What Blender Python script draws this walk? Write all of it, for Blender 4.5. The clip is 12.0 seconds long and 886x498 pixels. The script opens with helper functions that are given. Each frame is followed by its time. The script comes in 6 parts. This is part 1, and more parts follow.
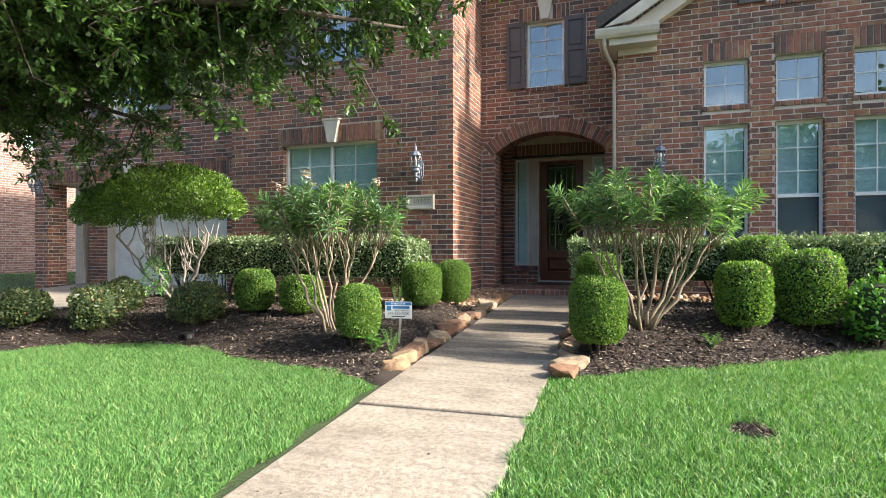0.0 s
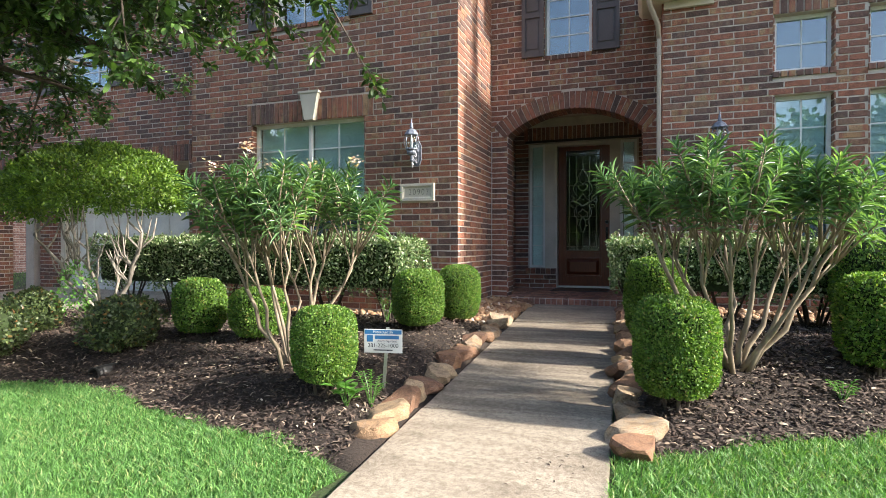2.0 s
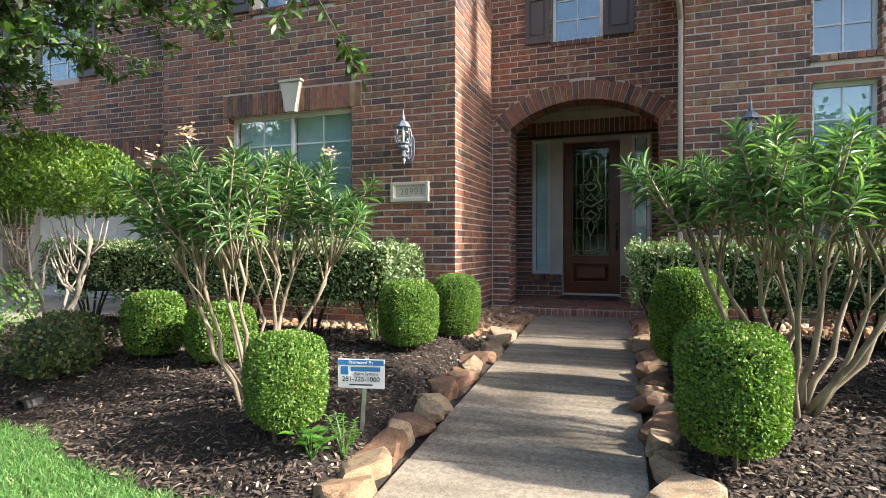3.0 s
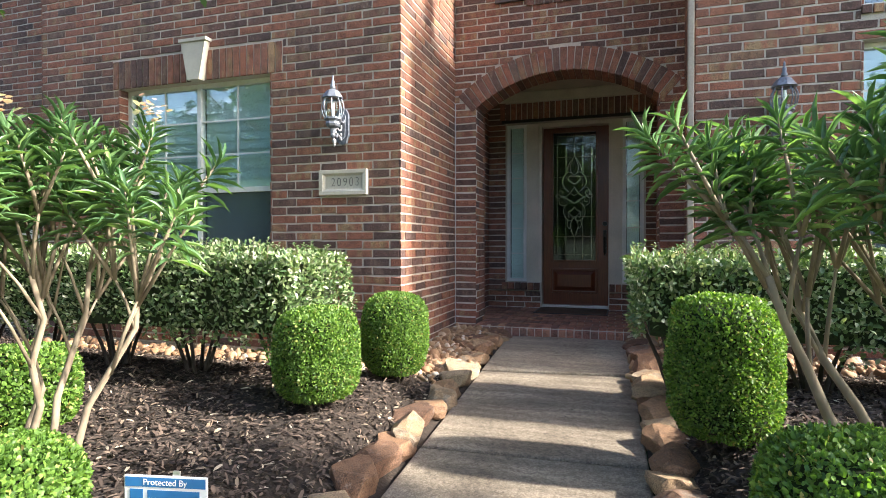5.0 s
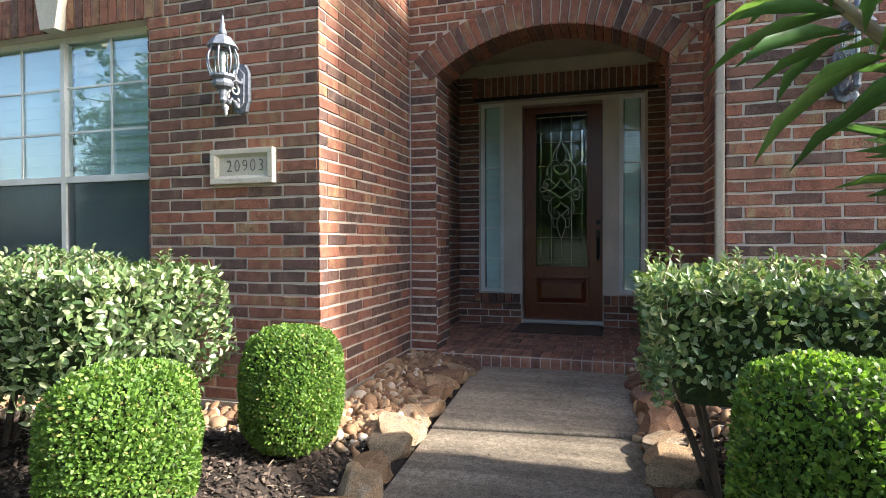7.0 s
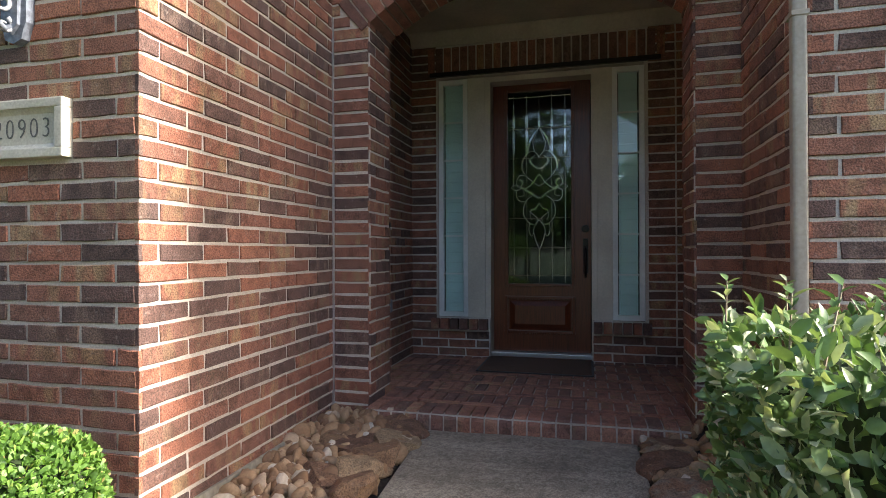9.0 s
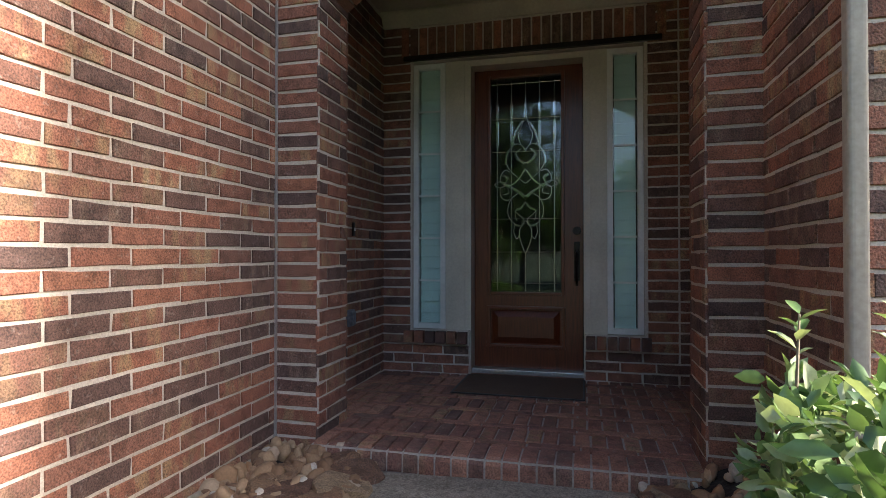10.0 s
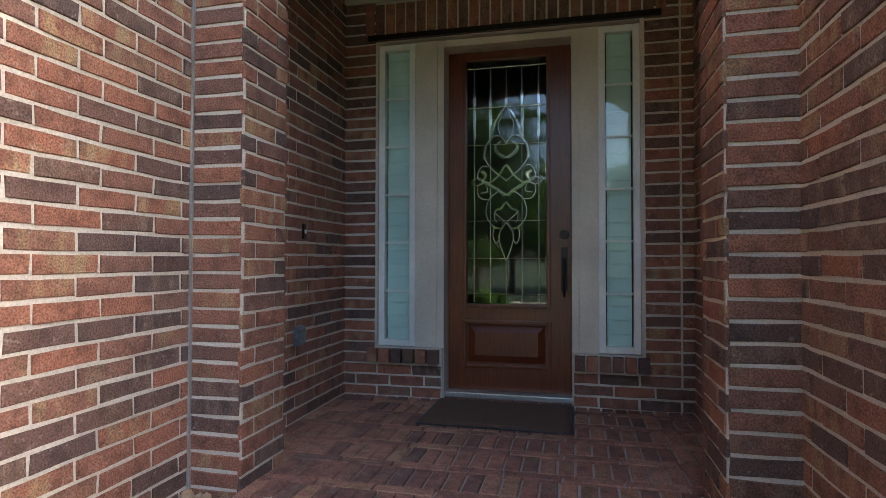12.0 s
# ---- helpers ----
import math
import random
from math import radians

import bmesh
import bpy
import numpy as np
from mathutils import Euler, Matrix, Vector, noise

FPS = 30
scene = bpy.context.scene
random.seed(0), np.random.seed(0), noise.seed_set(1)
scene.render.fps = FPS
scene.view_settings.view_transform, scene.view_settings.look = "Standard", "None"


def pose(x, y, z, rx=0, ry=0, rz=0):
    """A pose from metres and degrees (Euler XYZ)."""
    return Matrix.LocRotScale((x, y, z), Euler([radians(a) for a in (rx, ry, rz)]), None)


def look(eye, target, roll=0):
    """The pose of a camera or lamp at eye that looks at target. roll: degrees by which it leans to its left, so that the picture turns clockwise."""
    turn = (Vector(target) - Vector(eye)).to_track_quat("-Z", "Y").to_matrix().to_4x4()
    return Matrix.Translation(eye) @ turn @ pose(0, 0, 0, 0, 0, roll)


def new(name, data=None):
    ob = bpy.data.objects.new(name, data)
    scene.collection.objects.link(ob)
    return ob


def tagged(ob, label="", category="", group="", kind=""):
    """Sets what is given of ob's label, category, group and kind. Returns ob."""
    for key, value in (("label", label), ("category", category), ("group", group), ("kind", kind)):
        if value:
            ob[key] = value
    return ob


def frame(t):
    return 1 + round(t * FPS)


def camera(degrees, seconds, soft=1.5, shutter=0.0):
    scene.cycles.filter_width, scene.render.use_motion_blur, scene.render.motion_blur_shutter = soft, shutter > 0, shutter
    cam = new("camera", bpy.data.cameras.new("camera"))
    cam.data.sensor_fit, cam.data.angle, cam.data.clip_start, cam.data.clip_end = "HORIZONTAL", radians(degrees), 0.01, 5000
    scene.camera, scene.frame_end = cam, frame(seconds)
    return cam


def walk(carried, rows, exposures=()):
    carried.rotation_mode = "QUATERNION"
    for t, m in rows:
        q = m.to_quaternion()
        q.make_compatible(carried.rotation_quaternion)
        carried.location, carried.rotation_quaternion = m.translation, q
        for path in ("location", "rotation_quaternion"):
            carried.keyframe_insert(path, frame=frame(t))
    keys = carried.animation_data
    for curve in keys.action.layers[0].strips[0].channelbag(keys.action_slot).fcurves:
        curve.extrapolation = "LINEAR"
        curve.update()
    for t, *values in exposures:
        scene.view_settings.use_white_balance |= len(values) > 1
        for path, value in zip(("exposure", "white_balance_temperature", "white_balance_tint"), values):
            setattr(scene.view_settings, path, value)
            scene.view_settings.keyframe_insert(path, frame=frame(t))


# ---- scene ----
cam = camera(76.6, 12.0, 0.8)
PATH = [
    (0, (0.159, 0.157, 1.388), (-0.519, 2.039, 1.389), 0.0),
    (0.5, (0.013, 0.589, 1.409), (-0.668, 2.469, 1.404), -0.0),
    (1, (-0.165, 0.942, 1.415), (-0.848, 2.822, 1.405), 0.0),
    (1.5, (-0.329, 1.335, 1.428), (-1.011, 3.215, 1.416), 0.1),
    (2, (-0.426, 1.735, 1.457), (-1.108, 3.616, 1.444), 0.0),
    (2.5, (-0.551, 2.117, 1.502), (-1.233, 3.997, 1.491), 0.0),
    (3, (-0.644, 2.463, 1.512), (-1.323, 4.344, 1.502), -0.0),
    (3.2, (-0.671, 2.643, 1.53), (-1.351, 4.524, 1.519), -0.1),
    (4.8, (-0.804, 3.822, 1.605), (-1.422, 5.724, 1.585), -0.1),
    (5, (-0.808, 3.949, 1.597), (-1.427, 5.85, 1.577), 0.0),
    (5.5, (-0.851, 4.302, 1.609), (-1.459, 6.207, 1.597), -0.1),
    (6, (-0.878, 4.673, 1.602), (-1.467, 6.585, 1.59), -0.1),
    (6.5, (-0.903, 5.038, 1.627), (-1.482, 6.952, 1.616), -0.1),
    (6.7, (-0.906, 5.162, 1.646), (-1.491, 7.074, 1.619), -0.2),
    (8.3, (-1.033, 6.283, 1.648), (-1.559, 8.213, 1.649), -0.1),
    (8.5, (-1.064, 6.44, 1.662), (-1.578, 8.372, 1.663), -0.1),
    (9, (-1.062, 6.761, 1.663), (-1.562, 8.697, 1.673), -0.2),
    (9.5, (-1.035, 7.099, 1.679), (-1.53, 9.036, 1.688), -0.1),
    (10, (-1.021, 7.357, 1.67), (-1.511, 9.296, 1.692), -0.0),
    (10.5, (-1.029, 7.562, 1.677), (-1.51, 9.504, 1.704), -0.1),
    (11, (-1.024, 7.723, 1.701), (-1.503, 9.664, 1.728), -0.0),
    (11.5, (-1.005, 7.846, 1.673), (-1.479, 9.789, 1.715), 0.0),
    (12, (-1.007, 7.957, 1.677), (-1.466, 9.904, 1.72), 0.1),
]
EXPOSURES = [(0, 1.52), (3, 1.56), (5.25, 1.91), (6.5, 1.84), (8.5, 1.73), (9.5, 1.82), (10.2, 1.88), (10.5, 1.88), (11, 1.96), (11.5, 2.24), (12, 2.6)]
walk(cam, [(t, look(eye, target, roll)) for t, eye, target, roll in PATH], EXPOSURES)

# ---- daylight ----
SUN_EL, SUN_AZ = radians(31), radians(1.3)   # from +x, along the facade
world = bpy.data.worlds.new("sky")
scene.world = world
world.use_nodes = True
wn, wl = world.node_tree.nodes, world.node_tree.links
sky = wn.new("ShaderNodeTexSky")
sky.sky_type = "NISHITA"
sky.sun_disc = False
sky.sun_elevation, sky.sun_rotation = SUN_EL, radians(88.7)
sky.dust_density, sky.ozone_density = 3.2, 2.5
cn = wn.new("ShaderNodeTexCoord")
cm = wn.new("ShaderNodeMapping")
cm.inputs["Scale"].default_value = (1.6, 1.6, 4.5)
cz = wn.new("ShaderNodeTexNoise")
cz.inputs["Scale"].default_value, cz.inputs["Detail"].default_value = 1.5, 6
cr = wn.new("ShaderNodeValToRGB")
cr.color_ramp.elements[0].position, cr.color_ramp.elements[1].position = 0.63, 0.82
cx = wn.new("ShaderNodeMix")
cx.data_type = "RGBA"
cx.inputs[7].default_value = (10.5, 10.8, 11.5, 1)
wl.new(cn.outputs["Generated"], cm.inputs["Vector"])
wl.new(cm.outputs[0], cz.inputs["Vector"])
wl.new(cz.outputs["Fac"], cr.inputs[0])
wl.new(cr.outputs[0], cx.inputs[0])
wl.new(sky.outputs[0], cx.inputs[6])
wl.new(cx.outputs[2], wn["Background"].inputs["Color"])
wn["Background"].inputs["Strength"].default_value = 0.15

sun = new("sun", bpy.data.lights.new("sun", "SUN"))
sun.data.energy, sun.data.angle, sun.data.color = 4.4, radians(2.5), (1.0, 0.935, 0.83)
sun.matrix_world = look((math.cos(SUN_EL) * math.cos(SUN_AZ), math.cos(SUN_EL) * math.sin(SUN_AZ), math.sin(SUN_EL)), (0, 0, 0))

# ---- materials ----
def nodes_of(name):
    m = bpy.data.materials.new(name)
    m.use_nodes = True
    return m, m.node_tree.nodes, m.node_tree.links, m.node_tree.nodes["Principled BSDF"]


def ramp(n, stops, interp="LINEAR"):
    r = n.new("ShaderNodeValToRGB")
    e = r.color_ramp.elements
    r.color_ramp.interpolation = interp
    while len(e) < len(stops):
        e.new(0.5)
    for k, (p, c) in enumerate(stops):
        e[k].position, e[k].color = p, (*c, 1)
    return r


def mixed(n, l, mode, fac, a, b):
    x = n.new("ShaderNodeMix")
    x.data_type, x.blend_type = "RGBA", mode
    for sock, v in ((0, fac), (6, a), (7, b)):
        if isinstance(v, bpy.types.NodeSocket):
            l.new(v, x.inputs[sock])
        else:
            x.inputs[sock].default_value = v if sock == 0 else (*v, 1)
    return x.outputs[2]


def grain(n, l, scale, detail=6, stretch=(1, 1, 1)):
    mp = n.new("ShaderNodeMapping")
    mp.inputs["Scale"].default_value = stretch
    t = n.new("ShaderNodeTexNoise")
    t.inputs["Scale"].default_value, t.inputs["Detail"].default_value = scale, detail
    geo = n.new("ShaderNodeNewGeometry")
    l.new(geo.outputs["Position"], mp.inputs["Vector"])
    l.new(mp.outputs[0], t.inputs["Vector"])
    return t.outputs["Fac"]


def bump(n, l, b, height, strength, distance):
    k = n.new("ShaderNodeBump")
    k.inputs["Strength"].default_value, k.inputs["Distance"].default_value = strength, distance
    l.new(height, k.inputs["Height"])
    l.new(k.outputs[0], b.inputs["Normal"])


def plain(name, c, c2=None, rough=0.6, metal=0.0, scale=40, big=3, relief=0.002, stretch=(1, 1, 1), spread=0.35):
    """A two-scale surface: fine grain and broad stains between two colours."""
    m, n, l, b = nodes_of(name)
    c2 = c2 or tuple(v * 0.7 for v in c)
    fine, broad = grain(n, l, scale, 8, stretch), grain(n, l, big, 4)
    r = ramp(n, [(0.5 - spread / 2, c2), (0.5 + spread / 2, c)])
    l.new(fine, r.inputs[0])
    r2 = ramp(n, [(0.3, (0.72, 0.72, 0.72)), (0.65, (1, 1, 1))])
    l.new(broad, r2.inputs[0])
    l.new(mixed(n, l, "MULTIPLY", 0.8, r.outputs[0], r2.outputs[0]), b.inputs["Base Color"])
    b.inputs["Roughness"].default_value, b.inputs["Metallic"].default_value = rough, metal
    bump(n, l, b, fine, 0.5, relief)
    return m


def piece_random(n, l):
    """A random number of its own for each object and each loose piece of a mesh."""
    ob, geo, s, f = n.new("ShaderNodeObjectInfo"), n.new("ShaderNodeNewGeometry"), n.new("ShaderNodeMath"), n.new("ShaderNodeMath")
    s.operation, f.operation = "ADD", "FRACT"
    l.new(ob.outputs["Random"], s.inputs[0])
    l.new(geo.outputs["Random Per Island"], s.inputs[1])
    l.new(s.outputs[0], f.inputs[0])
    return f.outputs[0]


def brick_material(name, stops, flash, rough=0.85, tan=0.3):
    """Fired brick: a body colour of its own for each piece, tan flashed bands on some, smudges, pits and lime."""
    m, n, l, b = nodes_of(name)
    rnd = piece_random(n, l)
    r, fl = ramp(n, stops), ramp(n, flash)
    l.new(rnd, r.inputs[0])
    l.new(rnd, fl.inputs[0])
    k, f, few = n.new("ShaderNodeMath"), n.new("ShaderNodeMath"), n.new("ShaderNodeMath")
    k.operation, f.operation, few.operation = "MULTIPLY", "FRACT", "LESS_THAN"
    k.inputs[1].default_value, few.inputs[1].default_value = 17.3, tan
    l.new(rnd, k.inputs[0])
    l.new(k.outputs[0], f.inputs[0])
    l.new(f.outputs[0], few.inputs[0])
    bands = ramp(n, [(0.46, (0, 0, 0)), (0.6, (0.8, 0.8, 0.8))])
    l.new(grain(n, l, 15, 5, (1, 1, 0.3)), bands.inputs[0])
    banded = mixed(n, l, "MULTIPLY", 1.0, bands.outputs[0], few.outputs[0])
    c = mixed(n, l, "MIX", banded, r.outputs[0], fl.outputs[0])
    smoke = ramp(n, [(0.34, (0.6, 0.58, 0.58)), (0.5, (1, 1, 1)), (0.68, (1.16, 1.13, 1.1))])
    l.new(grain(n, l, 14, 6), smoke.inputs[0])
    c = mixed(n, l, "MULTIPLY", 0.8, c, smoke.outputs[0])
    lime = ramp(n, [(0.6, (0, 0, 0)), (0.78, (0.4, 0.4, 0.4))])
    l.new(grain(n, l, 38, 8), lime.inputs[0])
    c = mixed(n, l, "MIX", lime.outputs[0], c, (0.42, 0.35, 0.3))
    fine = grain(n, l, 150, 8)
    speck = ramp(n, [(0.34, (0.45, 0.44, 0.44)), (0.52, (1.04, 1.04, 1.04)), (0.7, (1.5, 1.46, 1.4))])
    l.new(fine, speck.inputs[0])
    l.new(mixed(n, l, "MULTIPLY", 0.9, c, speck.outputs[0]), b.inputs["Base Color"])
    b.inputs["Roughness"].default_value = rough
    bump(n, l, b, fine, 0.9, 0.005)
    return m


def leaf_material(name, stops, rough=0.45, glow=0.3, back=None):
    m, n, l, b = nodes_of(name)
    r = ramp(n, stops)
    l.new(piece_random(n, l), r.inputs[0])
    fine = ramp(n, [(0.3, (0.75, 0.75, 0.75)), (0.7, (1.1, 1.1, 1.1))])
    l.new(grain(n, l, 90, 3), fine.inputs[0])
    c = mixed(n, l, "MULTIPLY", 0.7, r.outputs[0], fine.outputs[0])
    l.new(c, b.inputs["Base Color"])
    b.inputs["Roughness"].default_value = rough
    t = n.new("ShaderNodeBsdfTranslucent")
    l.new(mixed(n, l, "MULTIPLY", 1.0, c, (1.5, 1.6, 0.7)), t.inputs["Color"])
    x = n.new("ShaderNodeMixShader")
    x.inputs[0].default_value = glow
    l.new(b.outputs[0], x.inputs[1])
    l.new(t.outputs[0], x.inputs[2])
    l.new(x.outputs[0], n["Material Output"].inputs["Surface"])
    return m


def glass_material(name, tint=(0.9, 0.97, 0.95), shine=0.045, rough=0.0):
    """Clear pane: light goes straight through, gloss grows towards grazing views."""
    m, n, l, b = nodes_of(name)
    clear, gloss, mix = n.new("ShaderNodeBsdfTransparent"), n.new("ShaderNodeBsdfGlossy"), n.new("ShaderNodeMixShader")
    clear.inputs["Color"].default_value = (*tint, 1)
    gloss.inputs["Roughness"].default_value = rough
    lw, p, g = n.new("ShaderNodeLayerWeight"), n.new("ShaderNodeMath"), n.new("ShaderNodeMath")
    p.operation, g.operation = "POWER", "MULTIPLY_ADD"
    p.inputs[1].default_value = 5
    g.inputs[1].default_value, g.inputs[2].default_value = 1 - shine, shine
    l.new(lw.outputs["Facing"], p.inputs[0])
    l.new(p.outputs[0], g.inputs[0])
    l.new(g.outputs[0], mix.inputs[0])
    l.new(clear.outputs[0], mix.inputs[1])
    l.new(gloss.outputs[0], mix.inputs[2])
    l.new(mix.outputs[0], n["Material Output"].inputs["Surface"])
    return m


FLASH = [(0.0, (0.17, 0.11, 0.085)), (0.33, (0.2, 0.125, 0.085)), (0.45, (0.25, 0.15, 0.085)), (0.75, (0.3, 0.19, 0.1)), (1.0, (0.35, 0.25, 0.14))]
BRICK = brick_material("brick", [(0.0, (0.09, 0.056, 0.05)), (0.2, (0.125, 0.068, 0.055)), (0.33, (0.185, 0.09, 0.066)), (0.62, (0.235, 0.1, 0.067)), (0.88, (0.275, 0.107, 0.067)), (1.0, (0.3, 0.13, 0.08))], FLASH, tan=0.42)
PAVER = brick_material("floor_brick", [(0.0, (0.17, 0.088, 0.07)), (0.5, (0.29, 0.13, 0.09)), (1.0, (0.38, 0.19, 0.125))], FLASH, 0.75)
MORTAR = plain("mortar", (0.64, 0.57, 0.5), (0.46, 0.4, 0.345), 0.95, scale=120, relief=0.004)
GROUT = plain("floor_grout", (0.52, 0.46, 0.4), (0.34, 0.29, 0.25), 0.95, scale=90, relief=0.004)
PINK_BRICK = brick_material("pale_brick", [(0.0, (0.2, 0.1, 0.08)), (0.5, (0.28, 0.15, 0.115)), (1.0, (0.33, 0.19, 0.15))], [(0.0, (0.4, 0.25, 0.2)), (1.0, (0.52, 0.36, 0.29))])
def concrete_material(name, wear=0.0):
    """Broom-finished concrete: warm grey, broad weather stains, streaks across the walk and fine sand.
    wear: how far grey weathering has taken the surface."""
    m, n, l, b = nodes_of(name)
    fine = grain(n, l, 140, 8)
    r = ramp(n, [(0.36, (0.235, 0.2, 0.157)), (0.5, (0.345, 0.297, 0.235)), (0.66, (0.44, 0.385, 0.31))])
    l.new(fine, r.inputs[0])
    stain = ramp(n, [(0.34, (0.7, 0.68, 0.66)), (0.48, (0.93, 0.92, 0.91)), (0.62, (1.03, 1.03, 1.03))])
    l.new(grain(n, l, 2.3, 12), stain.inputs[0])
    streak = ramp(n, [(0.4, (0.82, 0.81, 0.8)), (0.58, (1.03, 1.03, 1.02))])
    l.new(grain(n, l, 3.2, 7, (0.45, 3.5, 1)), streak.inputs[0])
    c = mixed(n, l, "MULTIPLY", 0.85, r.outputs[0], stain.outputs[0])
    c = mixed(n, l, "MULTIPLY", 0.7, c, streak.outputs[0])
    mottle = ramp(n, [(0.4, (0.55, 0.53, 0.5)), (0.5, (0.92, 0.92, 0.92)), (0.62, (1.12, 1.12, 1.11))])
    l.new(grain(n, l, 30, 10), mottle.inputs[0])
    c = mixed(n, l, "MULTIPLY", 0.5, c, mottle.outputs[0])
    if wear:
        film = ramp(n, [(0.3, (0.5, 0.47, 0.45)), (0.47, (0.62, 0.59, 0.57)), (0.62, (0.92, 0.9, 0.87))])
        l.new(grain(n, l, 4.2, 9, (0.22, 2.6, 1)), film.inputs[0])
        c = mixed(n, l, "MULTIPLY", wear, c, film.outputs[0])
        pits = ramp(n, [(0.42, (0.45, 0.43, 0.41)), (0.52, (1, 1, 1)), (0.66, (1.15, 1.14, 1.12))])
        l.new(grain(n, l, 75, 6), pits.inputs[0])
        c = mixed(n, l, "MULTIPLY", 0.4, c, pits.outputs[0])
    tone = ramp(n, [(0.0, (0.88, 0.87, 0.86)), (1.0, (1.04, 1.04, 1.04))])
    l.new(piece_random(n, l), tone.inputs[0])
    l.new(mixed(n, l, "MULTIPLY", 0.8, c, tone.outputs[0]), b.inputs["Base Color"])
    b.inputs["Roughness"].default_value = 0.9
    bump(n, l, b, fine, 0.5, 0.003)
    return m


CONCRETE = concrete_material("concrete")
WEATHERED = concrete_material("weathered_concrete", 0.75)
AGED = concrete_material("aged_concrete", 0.35)
FOUNDATION = plain("foundation", (0.4, 0.36, 0.29), (0.26, 0.23, 0.18), 0.9, scale=30, relief=0.006)
TRIM = plain("cream_trim", (0.62, 0.57, 0.48), (0.55, 0.5, 0.42), 0.55, scale=60, relief=0.001)
DOWNSPOUT = plain("tan_metal_paint", (0.39, 0.34, 0.275), (0.32, 0.275, 0.22), 0.5, scale=60, relief=0.001)
VINYL = plain("white_vinyl", (0.78, 0.78, 0.76), (0.7, 0.7, 0.68), 0.4, scale=50, relief=0.0005)
STONE_CAST = plain("cast_stone", (0.66, 0.62, 0.53), (0.52, 0.48, 0.4), 0.85, scale=90, relief=0.002)
SHUTTER = plain("shutter_paint", (0.105, 0.085, 0.082), (0.085, 0.07, 0.068), 0.55, scale=50, relief=0.001)
SOFFIT = plain("soffit_paint", (0.5, 0.46, 0.36), (0.44, 0.4, 0.32), 0.7, scale=40, relief=0.001)
ROOF = plain("roof_shingle", (0.1, 0.09, 0.08), (0.05, 0.045, 0.042), 0.95, scale=30, relief=0.01)
WOOD = plain("door_wood", (0.17, 0.037, 0.012), (0.075, 0.016, 0.006), 0.33, scale=12, big=3, relief=0.0008, stretch=(9, 9, 0.6), spread=0.5)
IRON = plain("dark_bronze", (0.03, 0.026, 0.024), (0.015, 0.013, 0.012), 0.4, 0.7, scale=60, relief=0.001)
LANTERN = plain("weathered_lantern_metal", (0.25, 0.275, 0.33), (0.12, 0.135, 0.17), 0.5, 0.4, scale=50, relief=0.001)
LANTERN_PALE = plain("chalky_lantern_metal", (0.5, 0.5, 0.52), (0.26, 0.27, 0.3), 0.6, 0.2, scale=50, relief=0.001)
LEAD = plain("lead_came", (0.42, 0.42, 0.4), (0.25, 0.25, 0.24), 0.25, 0.9, scale=80, relief=0.0005)
ALU = plain("aluminium", (0.65, 0.65, 0.66), (0.5, 0.5, 0.5), 0.35, 0.8, scale=80, relief=0.0005)
GLASS = glass_material("window_glass")
COATED = glass_material("coated_window_glass", (0.88, 0.96, 0.96), 0.19)
BEVEL_GLASS = glass_material("bevelled_glass", (0.9, 0.94, 0.95), 0.4, 0.04)
BLIND = plain("blind_slats", (0.82, 0.9, 0.91), (0.76, 0.86, 0.88), 0.5, scale=20, relief=0.0005)
# dark grey that puts the dimness of the rooms into their surfaces
ROOM = plain("painted_dim_room", (0.09, 0.085, 0.08), (0.07, 0.065, 0.06), 0.9, scale=10)
MAT = plain("coir_mat", (0.17, 0.1, 0.065), (0.06, 0.04, 0.028), 1.0, scale=220, big=5, relief=0.01)
SOIL = plain("soil", (0.045, 0.032, 0.024), (0.02, 0.014, 0.011), 1.0, scale=60, big=2.5, relief=0.02)
TURF = plain("turf_ground", (0.05, 0.085, 0.024), (0.03, 0.04, 0.015), 1.0, scale=50, big=1.2, relief=0.02)
ASPHALT = plain("asphalt", (0.07, 0.068, 0.065), (0.045, 0.044, 0.042), 0.95, scale=90, relief=0.006)
BARK = plain("pale_bark", (0.33, 0.27, 0.19), (0.17, 0.13, 0.09), 0.85, scale=22, big=6, relief=0.006, stretch=(1, 1, 0.35))
PALE_BARK = plain("yaupon_bark", (0.36, 0.32, 0.27), (0.14, 0.12, 0.1), 0.9, scale=26, big=8, relief=0.005, stretch=(1, 1, 0.5))
DARK_BARK = plain("dark_bark", (0.1, 0.08, 0.062), (0.045, 0.035, 0.028), 0.95, scale=30, big=5, relief=0.012, stretch=(1, 1, 0.4))
FIELDSTONE = brick_material("fieldstone", [(0.0, (0.13, 0.072, 0.048)), (0.35, (0.21, 0.115, 0.066)), (0.65, (0.27, 0.175, 0.1)), (1.0, (0.35, 0.26, 0.165))], [(0.0, (0.16, 0.125, 0.1)), (1.0, (0.33, 0.27, 0.2))], 0.9)
DARK_PIPE = plain("black_pipe", (0.02, 0.02, 0.02), (0.012, 0.012, 0.012), 0.5, scale=40)
SIGN_WHITE = plain("sign_white", (0.78, 0.79, 0.8), (0.74, 0.75, 0.77), 0.4, scale=30, relief=0.0003)
SIGN_BLUE = plain("sign_blue", (0.03, 0.17, 0.42), (0.03, 0.15, 0.38), 0.4, scale=30, relief=0.0003)
INK = plain("ink", (0.05, 0.055, 0.08), (0.04, 0.045, 0.07), 0.6, scale=30, relief=0.0003)
NUMERAL = plain("numeral_paint", (0.16, 0.15, 0.14), (0.11, 0.105, 0.1), 0.7, scale=60)
